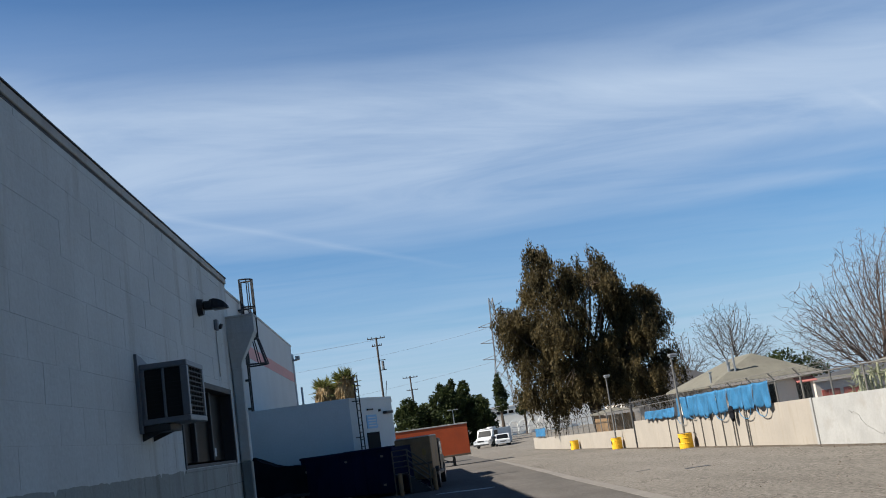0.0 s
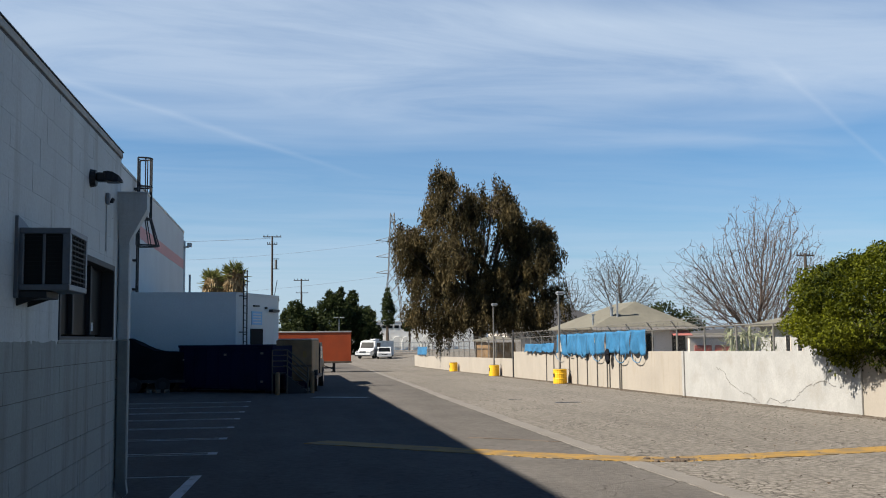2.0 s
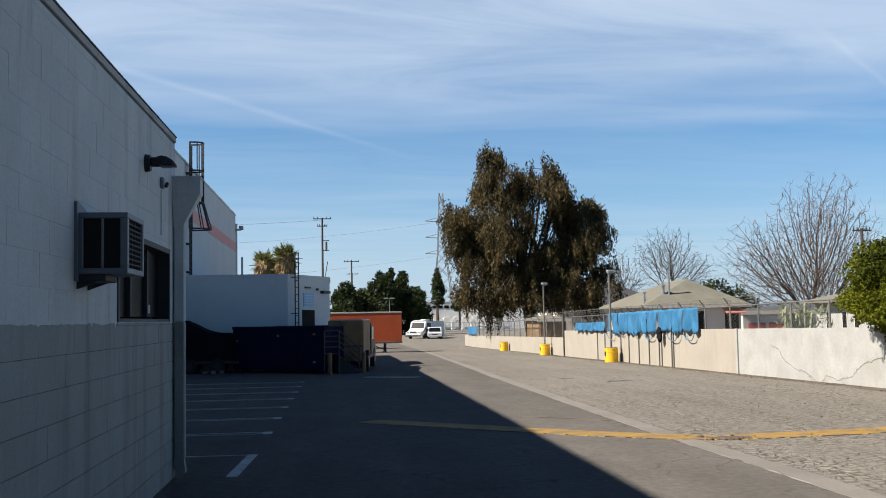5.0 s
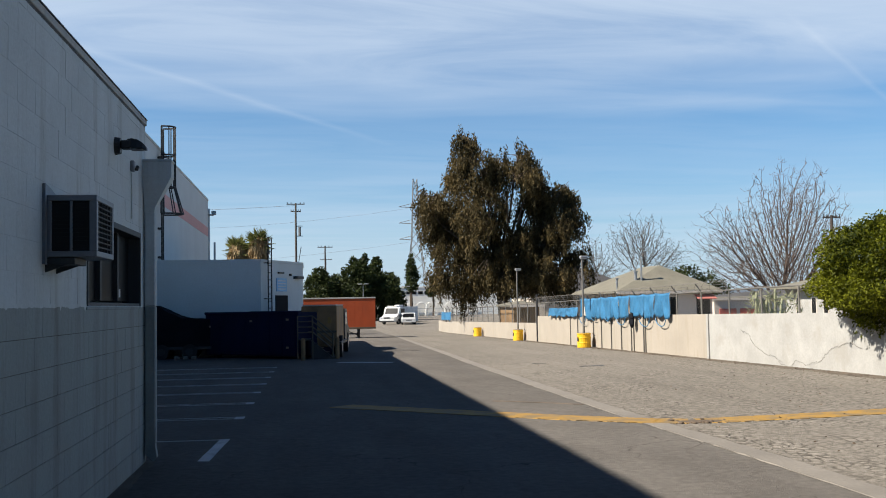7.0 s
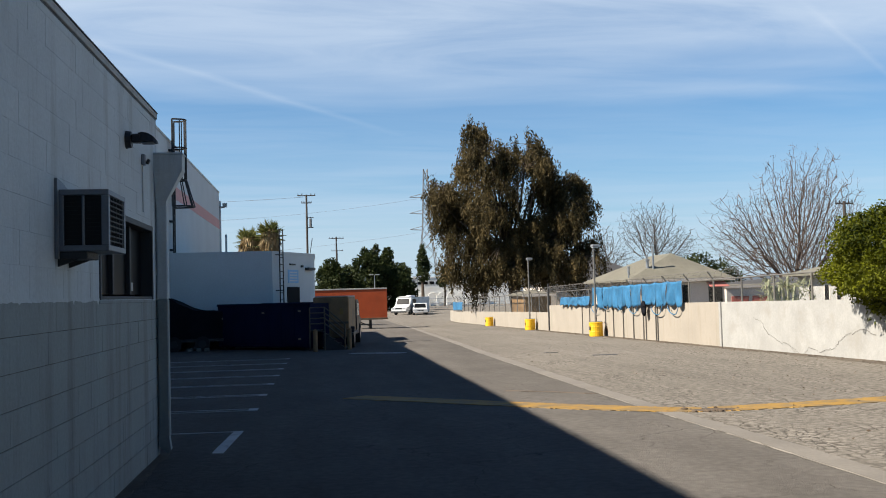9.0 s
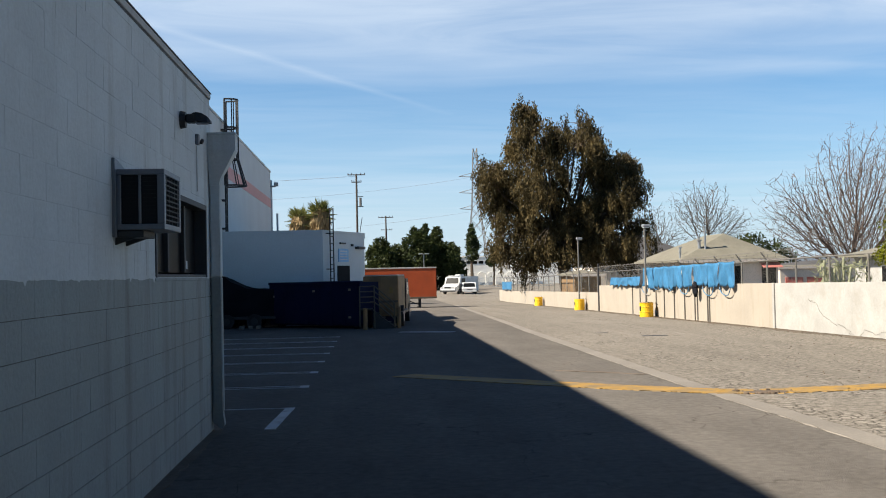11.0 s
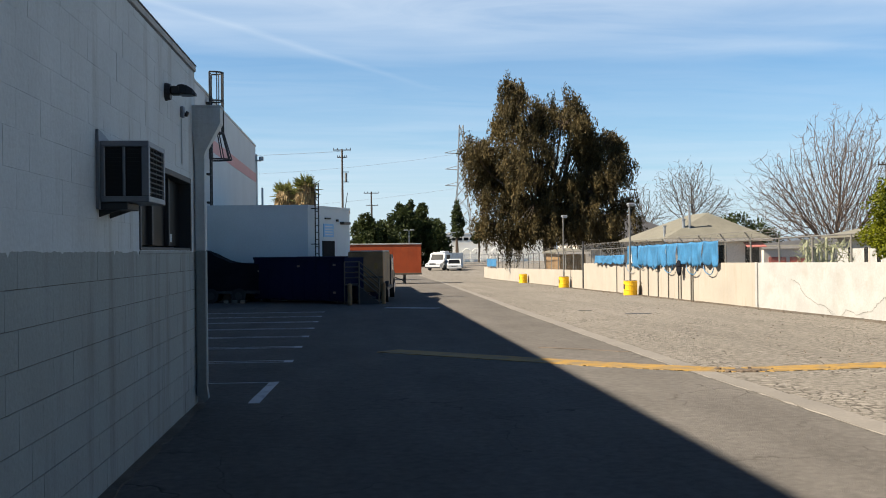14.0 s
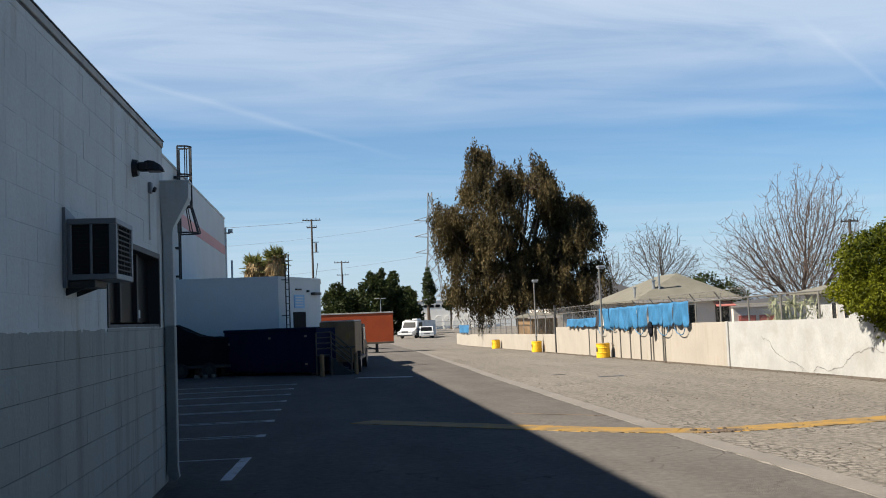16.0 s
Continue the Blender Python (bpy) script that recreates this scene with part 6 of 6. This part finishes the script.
def build_cactus():
    rng = np.random.default_rng(14)
    p = thing("cactus", (22.9, 47.5, ground_z(47.5)), "tall grey-green columnar cactus clump behind the wall", "cactus")
    for i in range(12):
        x, y = rng.uniform(-0.9, 0.6), rng.uniform(-0.5, 0.5)
        hh = rng.uniform(1.0, 2.5)
        bm = bmesh.new()
        lean = rng.normal(size=2) * 0.12
        tube(bm, (x, y, 0), (x + lean[0], y + lean[1], hh), 0.075, 0.07, n=9)
        tube(bm, (x + lean[0], y + lean[1], hh), (x + lean[0], y + lean[1], hh + 0.1), 0.07, 0.02, n=9)
        part("stem", bm, M_cactus, p)
    n = 330
    pts = np.stack([rng.uniform(-1.0, 1.7, n), rng.uniform(-0.6, 0.6, n), rng.uniform(0.9, 2.4, n)], 1)
    d = rng.normal(size=(n, 3)) + np.array([0, 0, 0.8])
    d /= np.linalg.norm(d, axis=1, keepdims=True)
    v, f = leaf_arrays(rng, pts, d, 0.5, 0.07)
    leaves("spiky_leaves", v, f, M_leaf_cactus, p)


build_cactus()


def build_arcade_building():
    b = thing("white_building", (21.0, 236, G2), "white flat-roofed building with arches in the distance", "building")
    part("wall", new_box((0, 0, 0), (26, 14, 6.6), 0.02), M_far_white, b)
    part("parapet", new_box((-0.1, -0.1, 6.6), (26.1, 14.1, 6.9), 0.02), M_far_white, b)
    for i in range(6):
        part("window", new_box((0.4 + i * 1.5, -0.06, 5.1), (1.5 + i * 1.5, 0.01, 5.8), 0.01), M_glass, b)
    for i in range(8):
        x = -0.2 + i * 2.3
        bm = bmesh.new()
        last = None
        for k in range(13):
            a = math.pi * k / 12
            q = Vector((x + 1.15 + 1.0 * math.cos(a), -0.5, 2.1 + 1.0 * math.sin(a)))
            if last is not None:
                tube(bm, last, q, 0.12, n=6)
            last = q
        tube(bm, (x + 0.15, -0.5, 0), (x + 0.15, -0.5, 2.1), 0.12, n=6)
        tube(bm, (x + 2.15, -0.5, 0), (x + 2.15, -0.5, 2.1), 0.12, n=6)
        part("arch", bm, M_far_white, b)


build_arcade_building()
# flat hill outline; the distance haze is painted into its pale blue
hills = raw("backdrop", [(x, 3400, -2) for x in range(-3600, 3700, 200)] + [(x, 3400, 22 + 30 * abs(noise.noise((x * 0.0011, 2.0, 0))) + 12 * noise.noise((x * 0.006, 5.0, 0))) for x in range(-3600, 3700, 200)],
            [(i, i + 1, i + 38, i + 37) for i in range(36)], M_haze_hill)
tagged(hills, "hills on the horizon with haze painted in as pale blue", "backdrop", kind="structure")

# ---------------- small things on the ground ----------------
rngs = random.Random(4)
g = ground_z(13)
hole = thing("pothole", (5.28, 13.05, ground_z(13.05)), "small broken pothole with crumbled dark asphalt", "pothole")
bm = bmesh.new()
ring = [bm.verts.new(((0.30 + 0.08 * noise.noise((math.cos(a) * 2, math.sin(a) * 2, 1))) * math.cos(a), (0.16 + 0.05 * noise.noise((math.cos(a) * 2, math.sin(a) * 2, 4))) * math.sin(a), 0.005)) for a in [2 * math.pi * k / 24 for k in range(24)]]
bm.faces.new(ring)
r_ = bmesh.ops.extrude_face_region(bm, geom=bm.faces[:])
bmesh.ops.translate(bm, vec=(0, 0, 0.006), verts=[v for v in r_["geom"] if isinstance(v, bmesh.types.BMVert)])
part("patch", bm, M_rust, hole)
for i in range(26):
    bm = bmesh.new()
    s = rngs.uniform(0.012, 0.04)
    bmesh.ops.create_icosphere(bm, subdivisions=1, radius=s)
    for v in bm.verts:
        v.co *= 1 + rngs.uniform(-0.25, 0.25)
        v.co.z *= 0.6
    ob = part("crumb", bm, M_rust, hole)
    ob.location = (rngs.uniform(-0.4, 0.4), rngs.uniform(-0.2, 0.2), s * 0.4)
for x, y, w in ((8.0, 27.7, 0.36), (7.0, 30.0, 0.2)):
    d = thing("drain_cover", (x, y, ground_z(y)), "dark iron cover set in the asphalt", "drain cover", "dark covers in the yard")
    part("plate", new_box((-w, -w * 0.35, 0.0), (w, w * 0.35, 0.008), 0.002), M_dark_metal, d)


def build_vine(points, label):
    """A thin dry stem clinging to the wall face, through points of (y, z)."""
    v = thing("vine", (RX - 0.012, points[0][0], ground_z(points[0][0])), label, "vine", "dry vines on the wall")
    bm = bmesh.new()
    line = []
    for a, b in zip(points[:-1], points[1:]):
        for k in range(10):
            u = k / 10
            y = a[0] + (b[0] - a[0]) * u
            z = a[1] + (b[1] - a[1]) * u
            line.append((0, y - points[0][0] + 0.16 * noise.noise((y * 2.2, 1, z)), z - ground_z(points[0][0]) + 0.16 * noise.noise((z * 3, y * 1.7, 4))))
    line = [(p[0], p[1] + 0.05 * noise.noise((i * 0.9, 3, 1)), p[2] + 0.06 * noise.noise((i * 0.8, 7, 2))) for i, p in enumerate(line)]
    sweep(bm, line, 0.0032, 5)
    part("stem", bm, M_bare_far, v)


build_vine([(27.6, 0.8), (26.9, 0.45), (26.2, 0.12), (25.0, -0.1)], "thin dry brown vine stem on the white wall")
build_vine([(25.4, -0.12), (24.2, -0.1), (23.4, 0.0), (23.1, 0.06)], "thin dry brown vine stem on the white wall")
build_vine([(23.1, 0.1), (22.6, 0.4), (21.9, 0.52), (21.2, 0.45)], "thin dry brown vine stem on the white wall")
for y in (30.07, 20.27):
    p = thing("pilaster", (RX, y, ground_z(y)), "narrow stucco pilaster at a wall joint", "pilaster", "wall pilasters")
    part("post", new_box((-0.05, -0.07, -0.1), (0.0, 0.07, 1.41), 0.01), M_bright_wall, p)


def build_litter():
    """Leaf litter and grit along the foot of the boundary wall and on the yard."""
    rng = np.random.default_rng(77)
    n = 2600
    y = rng.uniform(12, 60, n)
    x = RX - 0.03 - np.abs(rng.normal(size=n)) * 0.28
    m = 500
    y = np.concatenate([y, rng.uniform(7, 50, m)])
    x = np.concatenate([x, rng.uniform(5.2, 12, m)])
    z = np.array([ground_z(q) for q in y]) + 0.008
    pts = np.stack([x, y, z], 1)
    d = rng.normal(size=pts.shape) * np.array([1, 1, 0.25])
    d /= np.linalg.norm(d, axis=1, keepdims=True)
    v, f = leaf_arrays(rng, pts, d, 0.042, 0.024)
    ob = new("litter", bpy.data.meshes.new("litter"))
    ob.data.from_pydata(v.tolist(), [], f.tolist())
    ob.data.materials.append(M_rust)
    tagged(ob, "brown leaf litter and grit along the wall", "litter", kind="stuff")


build_litter()
